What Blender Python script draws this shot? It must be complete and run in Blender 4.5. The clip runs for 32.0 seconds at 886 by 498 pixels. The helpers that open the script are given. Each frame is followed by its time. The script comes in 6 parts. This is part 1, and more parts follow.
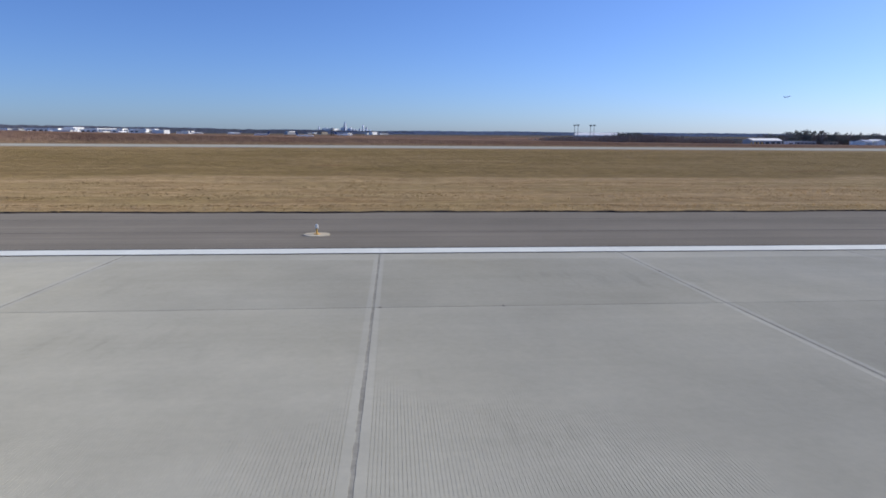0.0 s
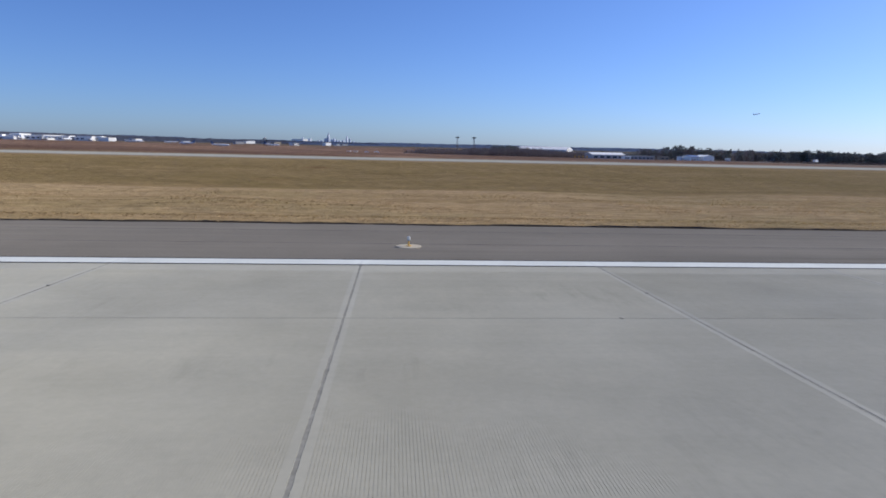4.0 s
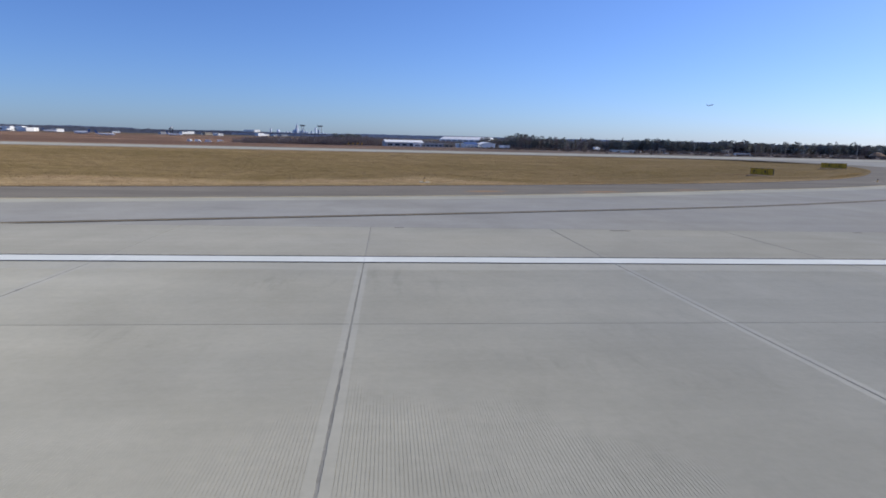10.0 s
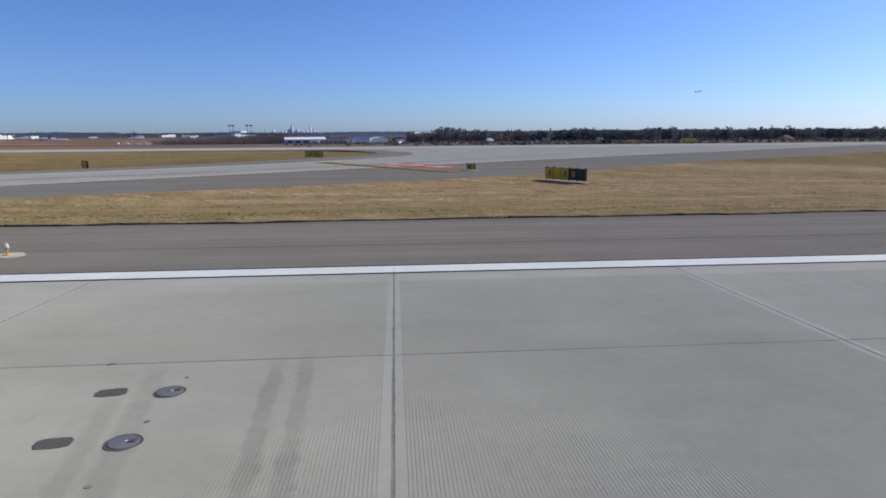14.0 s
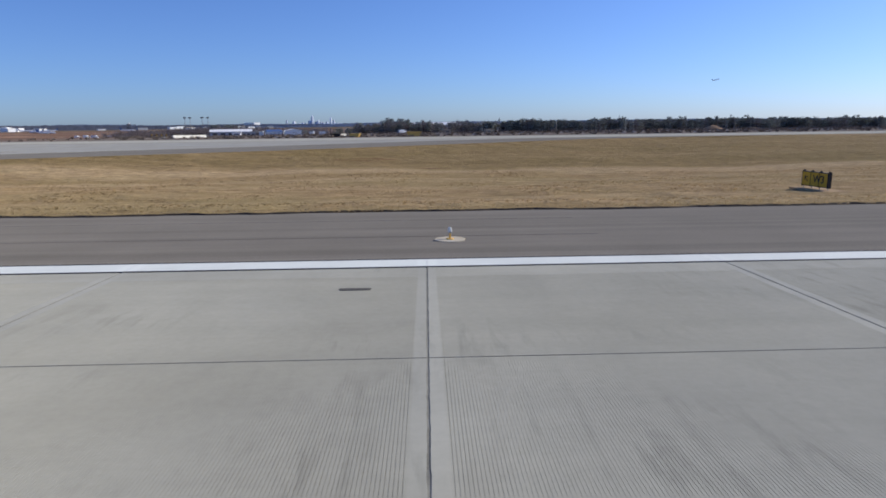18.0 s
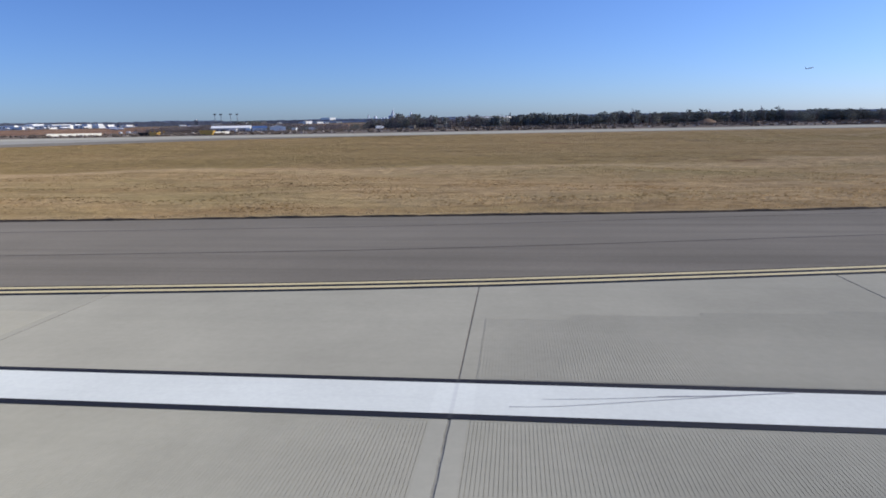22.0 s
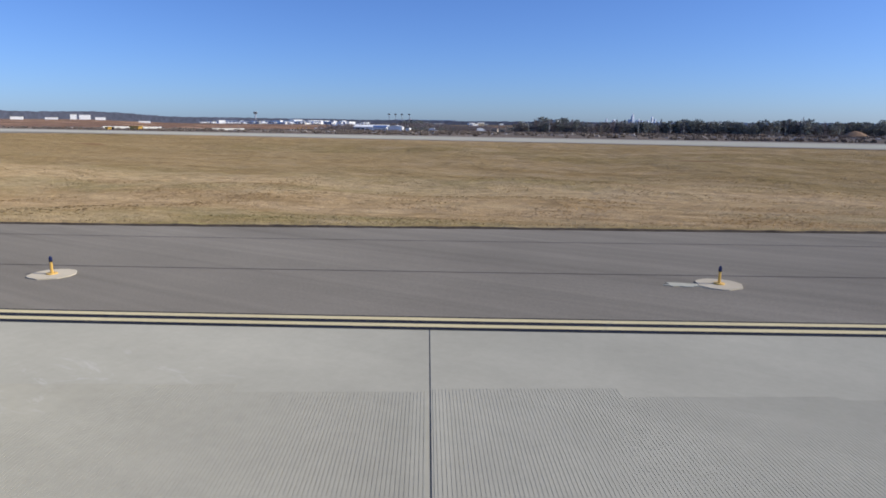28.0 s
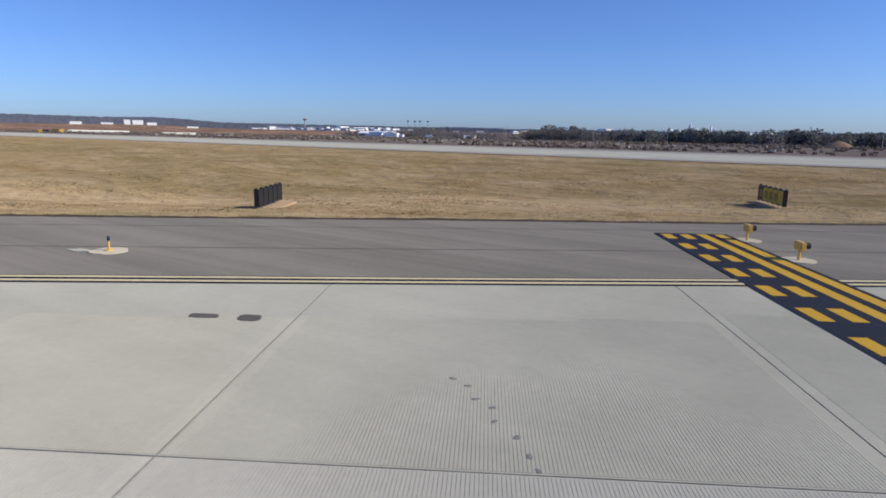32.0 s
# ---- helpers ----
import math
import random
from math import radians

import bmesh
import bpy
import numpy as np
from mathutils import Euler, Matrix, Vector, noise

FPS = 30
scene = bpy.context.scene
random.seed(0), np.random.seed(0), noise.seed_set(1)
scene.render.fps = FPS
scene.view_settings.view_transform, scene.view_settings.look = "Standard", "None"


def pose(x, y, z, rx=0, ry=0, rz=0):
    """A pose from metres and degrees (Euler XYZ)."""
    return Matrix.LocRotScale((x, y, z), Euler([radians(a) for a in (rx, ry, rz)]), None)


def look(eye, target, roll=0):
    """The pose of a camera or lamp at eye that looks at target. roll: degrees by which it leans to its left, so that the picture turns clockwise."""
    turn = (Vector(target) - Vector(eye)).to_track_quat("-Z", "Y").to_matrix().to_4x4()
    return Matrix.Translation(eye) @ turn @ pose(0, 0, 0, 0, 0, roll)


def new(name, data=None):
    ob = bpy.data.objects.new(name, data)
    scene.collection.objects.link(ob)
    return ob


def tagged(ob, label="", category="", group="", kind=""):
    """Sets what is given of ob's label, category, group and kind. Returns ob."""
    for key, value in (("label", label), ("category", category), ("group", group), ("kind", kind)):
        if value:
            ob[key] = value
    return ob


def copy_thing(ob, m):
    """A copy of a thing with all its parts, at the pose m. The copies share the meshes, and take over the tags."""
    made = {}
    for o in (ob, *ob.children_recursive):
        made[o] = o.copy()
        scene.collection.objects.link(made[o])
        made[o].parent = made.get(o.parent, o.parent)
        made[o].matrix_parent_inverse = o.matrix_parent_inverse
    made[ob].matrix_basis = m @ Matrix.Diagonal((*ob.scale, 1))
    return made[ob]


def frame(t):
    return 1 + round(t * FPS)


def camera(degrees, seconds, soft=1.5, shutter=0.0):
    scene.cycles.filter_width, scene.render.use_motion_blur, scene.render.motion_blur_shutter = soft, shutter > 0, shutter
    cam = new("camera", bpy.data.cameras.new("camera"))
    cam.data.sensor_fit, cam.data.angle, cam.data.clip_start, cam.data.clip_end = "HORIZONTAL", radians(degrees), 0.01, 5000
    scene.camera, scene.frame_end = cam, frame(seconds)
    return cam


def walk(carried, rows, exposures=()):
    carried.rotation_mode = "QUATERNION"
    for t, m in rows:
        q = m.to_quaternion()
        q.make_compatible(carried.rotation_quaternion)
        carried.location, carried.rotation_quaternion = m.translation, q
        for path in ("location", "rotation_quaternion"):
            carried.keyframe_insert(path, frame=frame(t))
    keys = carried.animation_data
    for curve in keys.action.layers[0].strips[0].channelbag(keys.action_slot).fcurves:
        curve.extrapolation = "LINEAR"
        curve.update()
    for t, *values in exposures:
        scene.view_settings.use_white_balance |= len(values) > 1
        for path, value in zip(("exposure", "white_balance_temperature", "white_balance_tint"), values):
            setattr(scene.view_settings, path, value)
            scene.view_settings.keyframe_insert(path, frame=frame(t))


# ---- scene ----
# x runs along the runway in the rolling direction, y to its left, z up from the crown.
cam = camera(70.46, 32.0, soft=1.75)

PATH = [
    (0.0, 0.430, 2.592, 3.263, -4.512, -10.387, -0.428),
    (1.0, 47.508, 2.471, 3.256, -4.883, -9.413, -1.499),
    (2.0, 92.491, 2.184, 3.264, -4.999, -9.342, -1.970),
    (3.0, 135.391, 2.071, 3.322, -4.581, -9.198, -1.433),
    (5.5, 234.142, 2.885, 3.292, -3.193, -9.807, -1.279),
    (6.0, 252.477, 2.899, 3.320, -2.605, -10.120, -1.087),
    (7.0, 287.487, 3.328, 3.286, -3.583, -9.774, -1.296),
    (8.0, 320.890, 3.427, 3.233, -5.435, -10.448, -1.353),
    (9.0, 352.236, 3.345, 3.301, -5.659, -10.601, -1.104),
    (10.0, 381.666, 3.599, 3.229, -4.983, -9.952, -1.300),
    (11.0, 409.383, 3.974, 3.298, -4.383, -10.196, -1.579),
    (12.0, 435.804, 4.634, 3.252, -2.186, -9.792, -0.921),
    (13.0, 461.495, 5.279, 3.217, -3.554, -9.855, -0.988),
    (14.0, 487.769, 5.605, 3.196, -4.371, -10.380, 0.442),
    (15.0, 514.569, 5.615, 3.177, -4.245, -10.760, 1.241),
    (17.5, 581.136, 5.957, 3.163, -2.827, -10.492, 0.730),
    (18.0, 594.384, 6.396, 3.107, -1.580, -11.194, 0.710),
    (19.0, 620.234, 7.368, 3.119, -0.565, -11.431, 0.842),
    (20.0, 645.506, 9.173, 3.083, 1.922, -11.595, 0.800),
    (21.0, 670.085, 11.703, 3.002, 4.483, -10.981, 0.902),
    (22.0, 694.159, 15.190, 2.957, 6.454, -11.612, 1.081),
    (22.5, 705.972, 17.202, 2.940, 9.156, -11.517, 0.913),
    (23.0, 717.639, 19.873, 2.899, 12.928, -12.089, 0.376),
    (23.5, 729.164, 22.306, 2.883, 16.546, -11.813, 2.053),
    (24.0, 739.796, 25.087, 2.855, 16.893, -10.496, 0.523),
    (24.5, 751.767, 28.086, 2.903, 17.572, -10.388, 0.625),
    (26.5, 791.504, 44.204, 2.798, 25.747, -11.868, 1.908),
    (27.0, 800.706, 48.476, 2.781, 26.549, -11.354, 1.858),
    (28.0, 817.748, 57.649, 2.711, 28.637, -11.270, -0.414),
    (29.0, 833.749, 66.198, 2.665, 29.596, -11.404, 0.616),
    (30.0, 848.700, 74.089, 2.590, 31.003, -10.474, -0.332),
    (31.0, 862.040, 81.581, 2.599, 31.949, -10.882, 0.053),
    (32.0, 873.970, 88.873, 2.591, 33.930, -10.646, -0.861),
]
# one unit of the plan, in metres
UNIT = 0.838
walk(cam, [(t, pose(x * UNIT, y * UNIT, z * UNIT, 90 + pitch, roll, yaw)) for t, x, y, z, yaw, pitch, roll in PATH],
     exposures=[(0.0, 0.28, 6540, 10), (3.5, 0.27, 6520, 10), (6.0, 0.21, 6450, 10), (8.0, 0.24, 6420, 10), (9.5, 0.29, 6480, 10), (11.0, 0.26, 6540, 10),
                (14.0, 0.28, 6550, 10), (17.5, 0.31, 6540, 10), (20.0, 0.31, 6500, 10), (23.0, 0.32, 6490, 10), (24.5, 0.31, 6420, 10), (28.0, 0.34, 6450, 10), (32.0, 0.35, 6470, 10)])


# ---- light ----
SUN_EL, SUN_AZ = radians(33), radians(22)  # azimuth from +x towards +y
world = bpy.data.worlds.new("sky")
scene.world = world
world.use_nodes = True
wn = world.node_tree.nodes
sky = wn.new("ShaderNodeTexSky")
sky.sky_type, sky.sun_disc = 'NISHITA', False
sky.sun_elevation, sky.sun_rotation = SUN_EL, math.pi / 2 - SUN_AZ
sky.altitude, sky.air_density, sky.dust_density, sky.ozone_density = 1200, 1.0, 1.4, 5.5
tint = wn.new("ShaderNodeVectorMath")
tint.operation = 'MULTIPLY'
tint.inputs[1].default_value = (0.775, 0.935, 1.33)
world.node_tree.links.new(sky.outputs["Color"], tint.inputs[0])
world.node_tree.links.new(tint.outputs[0], wn["Background"].inputs["Color"])
wn["Background"].inputs["Strength"].default_value = 0.084
sun = new("sun", bpy.data.lights.new("sun", 'SUN'))
sun.data.energy, sun.data.angle, sun.data.color = 3.6, radians(0.53), (1.0, 0.93, 0.80)
sun.matrix_world = look((math.cos(SUN_AZ) * 100 * math.cos(SUN_EL), math.sin(SUN_AZ) * 100 * math.cos(SUN_EL), 100 * math.sin(SUN_EL)), (0, 0, 0))


# ---- materials ----
class Mat:
    """A small node builder: every method returns a socket."""

    def __init__(self, name, rough=0.8, metal=0.0, spec=0.3):
        self.m = bpy.data.materials.new(name)
        self.m.use_nodes = True
        self.t = self.m.node_tree
        self.b = self.t.nodes["Principled BSDF"]
        self.b.inputs["Roughness"].default_value = rough
        self.b.inputs["Metallic"].default_value = metal
        self.b.inputs["Specular IOR Level"].default_value = spec
        self.b.inputs["Diffuse Roughness"].default_value = 0.28 if rough > 0.85 else 0.15

    def node(self, kind):
        return self.t.nodes.new(kind)

    def link(self, a, b):
        if isinstance(a, (int, float)):
            b.default_value = a
        elif isinstance(a, tuple):
            b.default_value = a[:len(b.default_value)]
        else:
            self.t.links.new(a, b)

    def coords(self, kind="Object", scale=(1, 1, 1)):
        if kind == "World":
            out = self.node("ShaderNodeNewGeometry").outputs["Position"]
        else:
            out = self.node("ShaderNodeTexCoord").outputs[kind]
        mp = self.node("ShaderNodeMapping")
        k = 1 / UNIT if kind == "World" else 1.0  # world places are read in plan units
        mp.inputs["Scale"].default_value = tuple(k * s for s in scale)
        self.link(out, mp.inputs["Vector"])
        return mp.outputs["Vector"]

    def noise(self, vec, scale, detail=4, rough=0.6, dist=0.0):
        n = self.node("ShaderNodeTexNoise")
        self.link(vec, n.inputs["Vector"])
        n.inputs["Scale"].default_value, n.inputs["Detail"].default_value = scale, detail
        n.inputs["Roughness"].default_value, n.inputs["Distortion"].default_value = rough, dist
        return n.outputs["Fac"]

    def math(self, op, a, b=0.0, clamp=False):
        n = self.node("ShaderNodeMath")
        n.operation, n.use_clamp = op, clamp
        self.link(a, n.inputs[0])
        self.link(b, n.inputs[1])
        return n.outputs[0]

    def span(self, v, lo, hi, a=0.0, b=1.0):
        n = self.node("ShaderNodeMapRange")
        self.link(v, n.inputs[0])
        for i, q in enumerate((lo, hi, a, b)):
            n.inputs[i + 1].default_value = q
        return n.outputs[0]

    def mix(self, f, a, b, mode='MIX'):
        n = self.node("ShaderNodeMix")
        n.data_type, n.blend_type = 'RGBA', mode
        self.link(f, n.inputs[0])
        self.link(a, n.inputs[6])
        self.link(b, n.inputs[7])
        return n.outputs[2]

    def scale_col(self, col, f):
        """col times the scalar f"""
        n = self.node("ShaderNodeVectorMath")
        n.operation = 'SCALE'
        self.link(col, n.inputs[0])
        self.link(f, n.inputs["Scale"])
        return n.outputs[0]

    def sep(self, vec):
        n = self.node("ShaderNodeSeparateXYZ")
        self.link(vec, n.inputs[0])
        return n.outputs

    def rand(self):
        return self.node("ShaderNodeObjectInfo").outputs["Random"]

    def island(self):
        return self.node("ShaderNodeNewGeometry").outputs["Random Per Island"]

    def color(self, col):
        self.link(col, self.b.inputs["Base Color"])
        return self

    def rough(self, v):
        self.link(v, self.b.inputs["Roughness"])
        return self

    def bump(self, hgt, strength=0.3, dist=0.02):
        n = self.node("ShaderNodeBump")
        n.inputs["Strength"].default_value, n.inputs["Distance"].default_value = strength, dist
        self.link(hgt, n.inputs["Height"])
        self.link(n.outputs[0], self.b.inputs["Normal"])
        return self


def rgb(col):
    """a colour given as a tuple, for mixing sockets"""
    return (*col, 1.0)


def mat_plain(name, col, rough=0.6, metal=0.0, var=0.12, scale=3.0, spec=0.3):
    """Paint, metal or plastic with light grime at two scales."""
    m = Mat(name, rough, metal, spec)
    v = m.coords("Object")
    f = m.math('ADD', m.span(m.noise(v, scale, 5), 0.25, 0.75, 1 - var, 1 + var), m.span(m.noise(v, scale * 9, 3), 0.3, 0.7, -var / 3, var / 3))
    m.color(m.scale_col(rgb(col), f))
    m.bump(m.noise(v, scale * 14, 3), 0.08, 0.005)
    return m.m


def blob(m, w, x0, y0, rx, ry, turn, ragged=0.8):
    """1 in the middle of a ragged oval on the ground, 0 outside it; in plan units"""
    x, y, _ = m.sep(w)
    c, s = math.cos(radians(turn)), math.sin(radians(turn))
    dx, dy = m.math('SUBTRACT', x, x0), m.math('SUBTRACT', y, y0)
    u = m.math('DIVIDE', m.math('ADD', m.math('MULTIPLY', dx, c), m.math('MULTIPLY', dy, s)), rx)
    v = m.math('DIVIDE', m.math('SUBTRACT', m.math('MULTIPLY', dy, c), m.math('MULTIPLY', dx, s)), ry)
    d = m.math('ADD', m.math('MULTIPLY', u, u), m.math('MULTIPLY', v, v))
    d = m.math('ADD', d, m.span(m.noise(w, 2.2, 5, 0.7), 0.25, 0.75, -ragged / 2, ragged / 2))
    return m.span(d, 1.0, 0.0)


# rust that has run from the joints: place, half sizes, turn, strength
RUST = ((791.35, 57.6, 1.5, 0.36, -57, 0.6), (792.3, 56.2, 0.5, 0.3, -57, 0.45), (799.7, 57.9, 0.9, 0.3, -57, 0.25), (785.3, 52.0, 0.8, 0.3, -57, 0.35),
        (389, 50.3, 2.0, 1.0, 15, 0.5), (398.3, 51.6, 2.6, 1.0, 18, 0.5), (407, 55.2, 2.2, 0.9, 22, 0.4))


def rusted(m, w, col):
    for x0, y0, rx, ry, turn, k in RUST:
        col = m.mix(m.math('MULTIPLY', blob(m, w, x0, y0, rx, ry, turn), k), col, rgb((0.50, 0.27, 0.10)))
    return col


def mat_concrete(name, col, grooved=0.0, spec=0.03, scuffs=0.05, stained=False, gloss=0.0):
    """Airfield concrete: broom finish, grime drawn out along the rolling direction, scuffs across it, sawn grooves between clean joint bands."""
    m = Mat(name, 0.92, 0.0, spec)
    o, w = m.coords("Object"), m.coords("World")
    tone = m.span(m.rand(), 0, 1, 0.95, 1.05)
    blot = m.span(m.noise(w, 0.16, 6, 0.62), 0.28, 0.72, 0.89, 1.10)
    cloud = m.span(m.noise(m.coords("World", (0.5, 0.35, 1)), 1.0, 5, 0.6, 0.6), 0.3, 0.7, 0.95, 1.05)
    streak = m.span(m.noise(m.coords("World", (0.05, 0.9, 1)), 1.0, 5, 0.65), 0.3, 0.7, 0.95, 1.04)
    fine = m.span(m.noise(w, 7, 5, 0.7), 0.25, 0.75, 0.95, 1.05)
    f = m.math('MULTIPLY', m.math('MULTIPLY', m.math('MULTIPLY', tone, cloud), blot), m.math('MULTIPLY', streak, fine))
    # rubber scuffs laid across the runway in loose groups
    where = m.span(m.noise(m.coords("World", (0.16, 0.30, 1)), 1.0, 3, 0.5), 0.50, 0.66)
    scuff = m.span(m.noise(m.coords("World", (3.2, 0.55, 1)), 1.0, 4, 0.6, 0.3), 0.52, 0.74)
    f = m.math('MULTIPLY', f, m.math('SUBTRACT', 1.0, m.math('MULTIPLY', m.math('MULTIPLY', where, scuff), m.math('MULTIPLY', m.span(m.sep(w)[0], 500, 560, scuffs * 0.5, scuffs), m.span(m.sep(w)[0], 625, 650, 1.0, 0.3)))))
    if gloss:
        # soft rubber tracks that wheels have left across the runway: place, lean, half width, far end
        wx, wy_, _ = m.sep(w)
        for xc, lean, half, last in ((486.06, -0.08, 0.15, 15.4), (486.48, -0.065, 0.15, 15.4), (484.50, -0.19, 0.20, 15.0), (484.10, -0.185, 0.15, 13.9)):
            mid = m.math('ADD', xc, m.math('MULTIPLY', m.math('SUBTRACT', wy_, 13.0), lean))
            d = m.math('ADD', m.math('ABSOLUTE', m.math('SUBTRACT', wx, mid)), m.span(m.noise(w, 2.5, 4, 0.7), 0.3, 0.7, -0.05, 0.05))
            film = m.math('MULTIPLY', m.span(d, half, half * 0.5), m.span(wy_, last + 0.4, last - 0.9))
            f = m.math('MULTIPLY', f, m.math('SUBTRACT', 1.0, m.math('MULTIPLY', film, m.span(m.noise(w, 0.8, 4), 0.3, 0.7, 0.09, 0.19))))
        # two lanes where the film has been brushed off in thin lines
        brushed = m.span(m.noise(m.coords("World", (7.0, 0.10, 1)), 1.0, 4, 0.7, 0.2), 0.46, 0.62)
        for xc, half in ((134.35, 0.62), (136.5, 0.50)):
            lane = m.math('MULTIPLY', m.span(m.math('ABSOLUTE', m.math('SUBTRACT', wx, xc)), half, half * 0.4), m.span(wy_, 20.0, 17.0))
            f = m.math('MULTIPLY', f, m.math('ADD', 1.0, m.math('MULTIPLY', m.math('MULTIPLY', lane, brushed), 0.14)))
    if grooved:
        x, y, _ = m.sep(o)
        ax = m.math('ABSOLUTE', x)
        edge = m.math('ADD', m.span(m.sep(w)[0], 480, 580, 3.67, 3.60), m.span(m.noise(w, 1.3, 2), 0, 1, -0.02, 0.02))
        inside = m.span(m.math('SUBTRACT', edge, ax), -0.01, 0.02)
        # the sawing stops short of the edge line, unevenly
        wy = m.math('ADD', m.sep(w)[1], m.span(m.noise(m.coords("World", (0.06, 0, 0)), 1.0, 1), 0.3, 0.7, -0.15, 0.15))
        clear = m.math('MULTIPLY', m.math('MULTIPLY', m.span(wy, 20.80, 20.83), m.span(m.sep(w)[1], 23.4, 23.3)), m.span(m.sep(w)[0], 660, 685, 1, 0))
        inside = m.math('MULTIPLY', inside, m.math('SUBTRACT', 1.0, m.math('MULTIPLY', clear, 0.6)))
        saw = m.math('FRACT', m.math('MULTIPLY', x, 1 / 0.044))
        groove = m.math('MULTIPLY', m.math('LESS_THAN', saw, 0.24), inside)
        fade = m.span(m.noise(w, 0.35, 3), 0.35, 0.65, 0.25, 1.0)
        f = m.math('MULTIPLY', f, m.math('SUBTRACT', 1.0, m.math('MULTIPLY', m.math('MULTIPLY', groove, fade), grooved)))
        if gloss:
            # the smooth bands between the sawing and the joints are glossier
            m.rough(m.span(inside, 0, 1, 0.60, 0.92))
            m.link(m.span(inside, 0, 1, gloss, spec), m.b.inputs["Specular IOR Level"])
        f = m.math('MULTIPLY', f, m.math('SUBTRACT', 1.055, m.math('MULTIPLY', inside, m.math('MULTIPLY', m.span(m.noise(w, 0.09, 3), 0.35, 0.65, 0.03, 0.07), m.span(m.sep(w)[0], 450, 580, 0.55, 1.0)))))
    warm = m.mix(m.span(m.noise(w, 0.07, 3), 0.35, 0.65), rgb(col), rgb((col[0] * 1.02, col[1] * 1.0, col[2] * 0.95)))
    # the later concrete is a little warmer
    warm = m.mix(m.span(m.sep(w)[0], 560, 690), warm, rgb((col[0] * 1.02, col[1], col[2] * 0.955)))
    col = m.scale_col(warm, f)
    if stained:
        # rust at the joints, and a chalky scrape dragged over the slabs
        col = rusted(m, w, col)
        smear = m.span(m.noise(m.coords("World", (0.9, 2.3, 1)), 1.0, 6, 0.7, 0.9), 0.56, 0.72)
        near = m.math('MAXIMUM', blob(m, w, 802.3, 59.8, 2.0, 0.9, 30, 1.2), blob(m, w, 810.3, 62.4, 2.4, 1.2, 30, 1.2))
        col = m.mix(m.math('MULTIPLY', m.math('MULTIPLY', smear, near), 0.5), col, rgb((0.66, 0.65, 0.60)))
    m.color(col)
    m.bump(m.noise(w, 40, 4, 0.7), 0.15, 0.005)
    return m.m


def mat_asphalt(name, col, stained=False):
    m = Mat(name, 0.94, 0.0, 0.03)
    w = m.coords("World")
    lane = m.span(m.noise(m.coords("World", (0.012, 0.55, 1)), 1.0, 4, 0.6), 0.3, 0.7, 0.84, 1.14)
    streak = m.span(m.noise(m.coords("World", (0.06, 2.6, 1)), 1.0, 4, 0.6), 0.3, 0.7, 0.93, 1.07)
    blot = m.span(m.noise(w, 0.22, 5, 0.6), 0.3, 0.7, 0.93, 1.07)
    grain = m.span(m.noise(w, 22, 4, 0.8), 0.3, 0.7, 0.86, 1.14)
    f = m.math('MULTIPLY', m.math('MULTIPLY', lane, streak), m.math('MULTIPLY', blot, grain))
    col = m.scale_col(rgb(col), f)
    m.color(rusted(m, w, col) if stained else col)
    m.bump(m.noise(w, 60, 3, 0.8), 0.35, 0.01)
    return m.m


def mat_paint(name, col, wear=0.3, under=(0.30, 0.30, 0.29)):
    """Runway paint, worn along the rolling direction."""
    m = Mat(name, 0.7, 0.0, 0.12)
    w = m.coords("World")
    s = m.noise(m.coords("World", (0.25, 5.0, 1)), 1.0, 6, 0.7)
    worn = m.math('ADD', m.span(s, 0.55, 0.75, 0, wear), m.math('MULTIPLY', m.span(m.noise(m.coords("World", (0.07, 11.0, 1)), 1.0, 4, 0.7), 0.54, 0.70), wear * 0.45))
    f = m.math('MULTIPLY', m.span(m.noise(w, 0.5, 5), 0.3, 0.7, 0.93, 1.05), m.span(m.noise(w, 14, 4), 0.3, 0.7, 0.95, 1.03))
    # the sawn joints show through, with fresher bands beside them; the later bars are less worn
    u = m.math('DIVIDE', m.sep(w)[0], 7.62)
    d = m.math('ABSOLUTE', m.math('SUBTRACT', m.math('FRACT', m.math('ADD', u, 0.5)), 0.5))
    cut = m.math('MULTIPLY', m.span(d, 0.0045, 0.002), 0.28)
    fresh = m.span(d, 0.036, 0.031)
    worn = m.math('MULTIPLY', worn, m.math('SUBTRACT', 1.0, m.math('MULTIPLY', fresh, 0.7)))
    worn = m.math('MULTIPLY', worn, m.span(m.sep(w)[0], 330, 440, 1.0, 0.45))
    worn = m.math('ADD', worn, cut, True)
    f = m.math('MULTIPLY', f, m.math('ADD', 1.0, m.math('MULTIPLY', fresh, 0.05)))
    m.color(m.scale_col(m.mix(worn, rgb(col), rgb(under)), f))
    m.bump(m.noise(w, 50, 3), 0.15, 0.004)
    return m.m


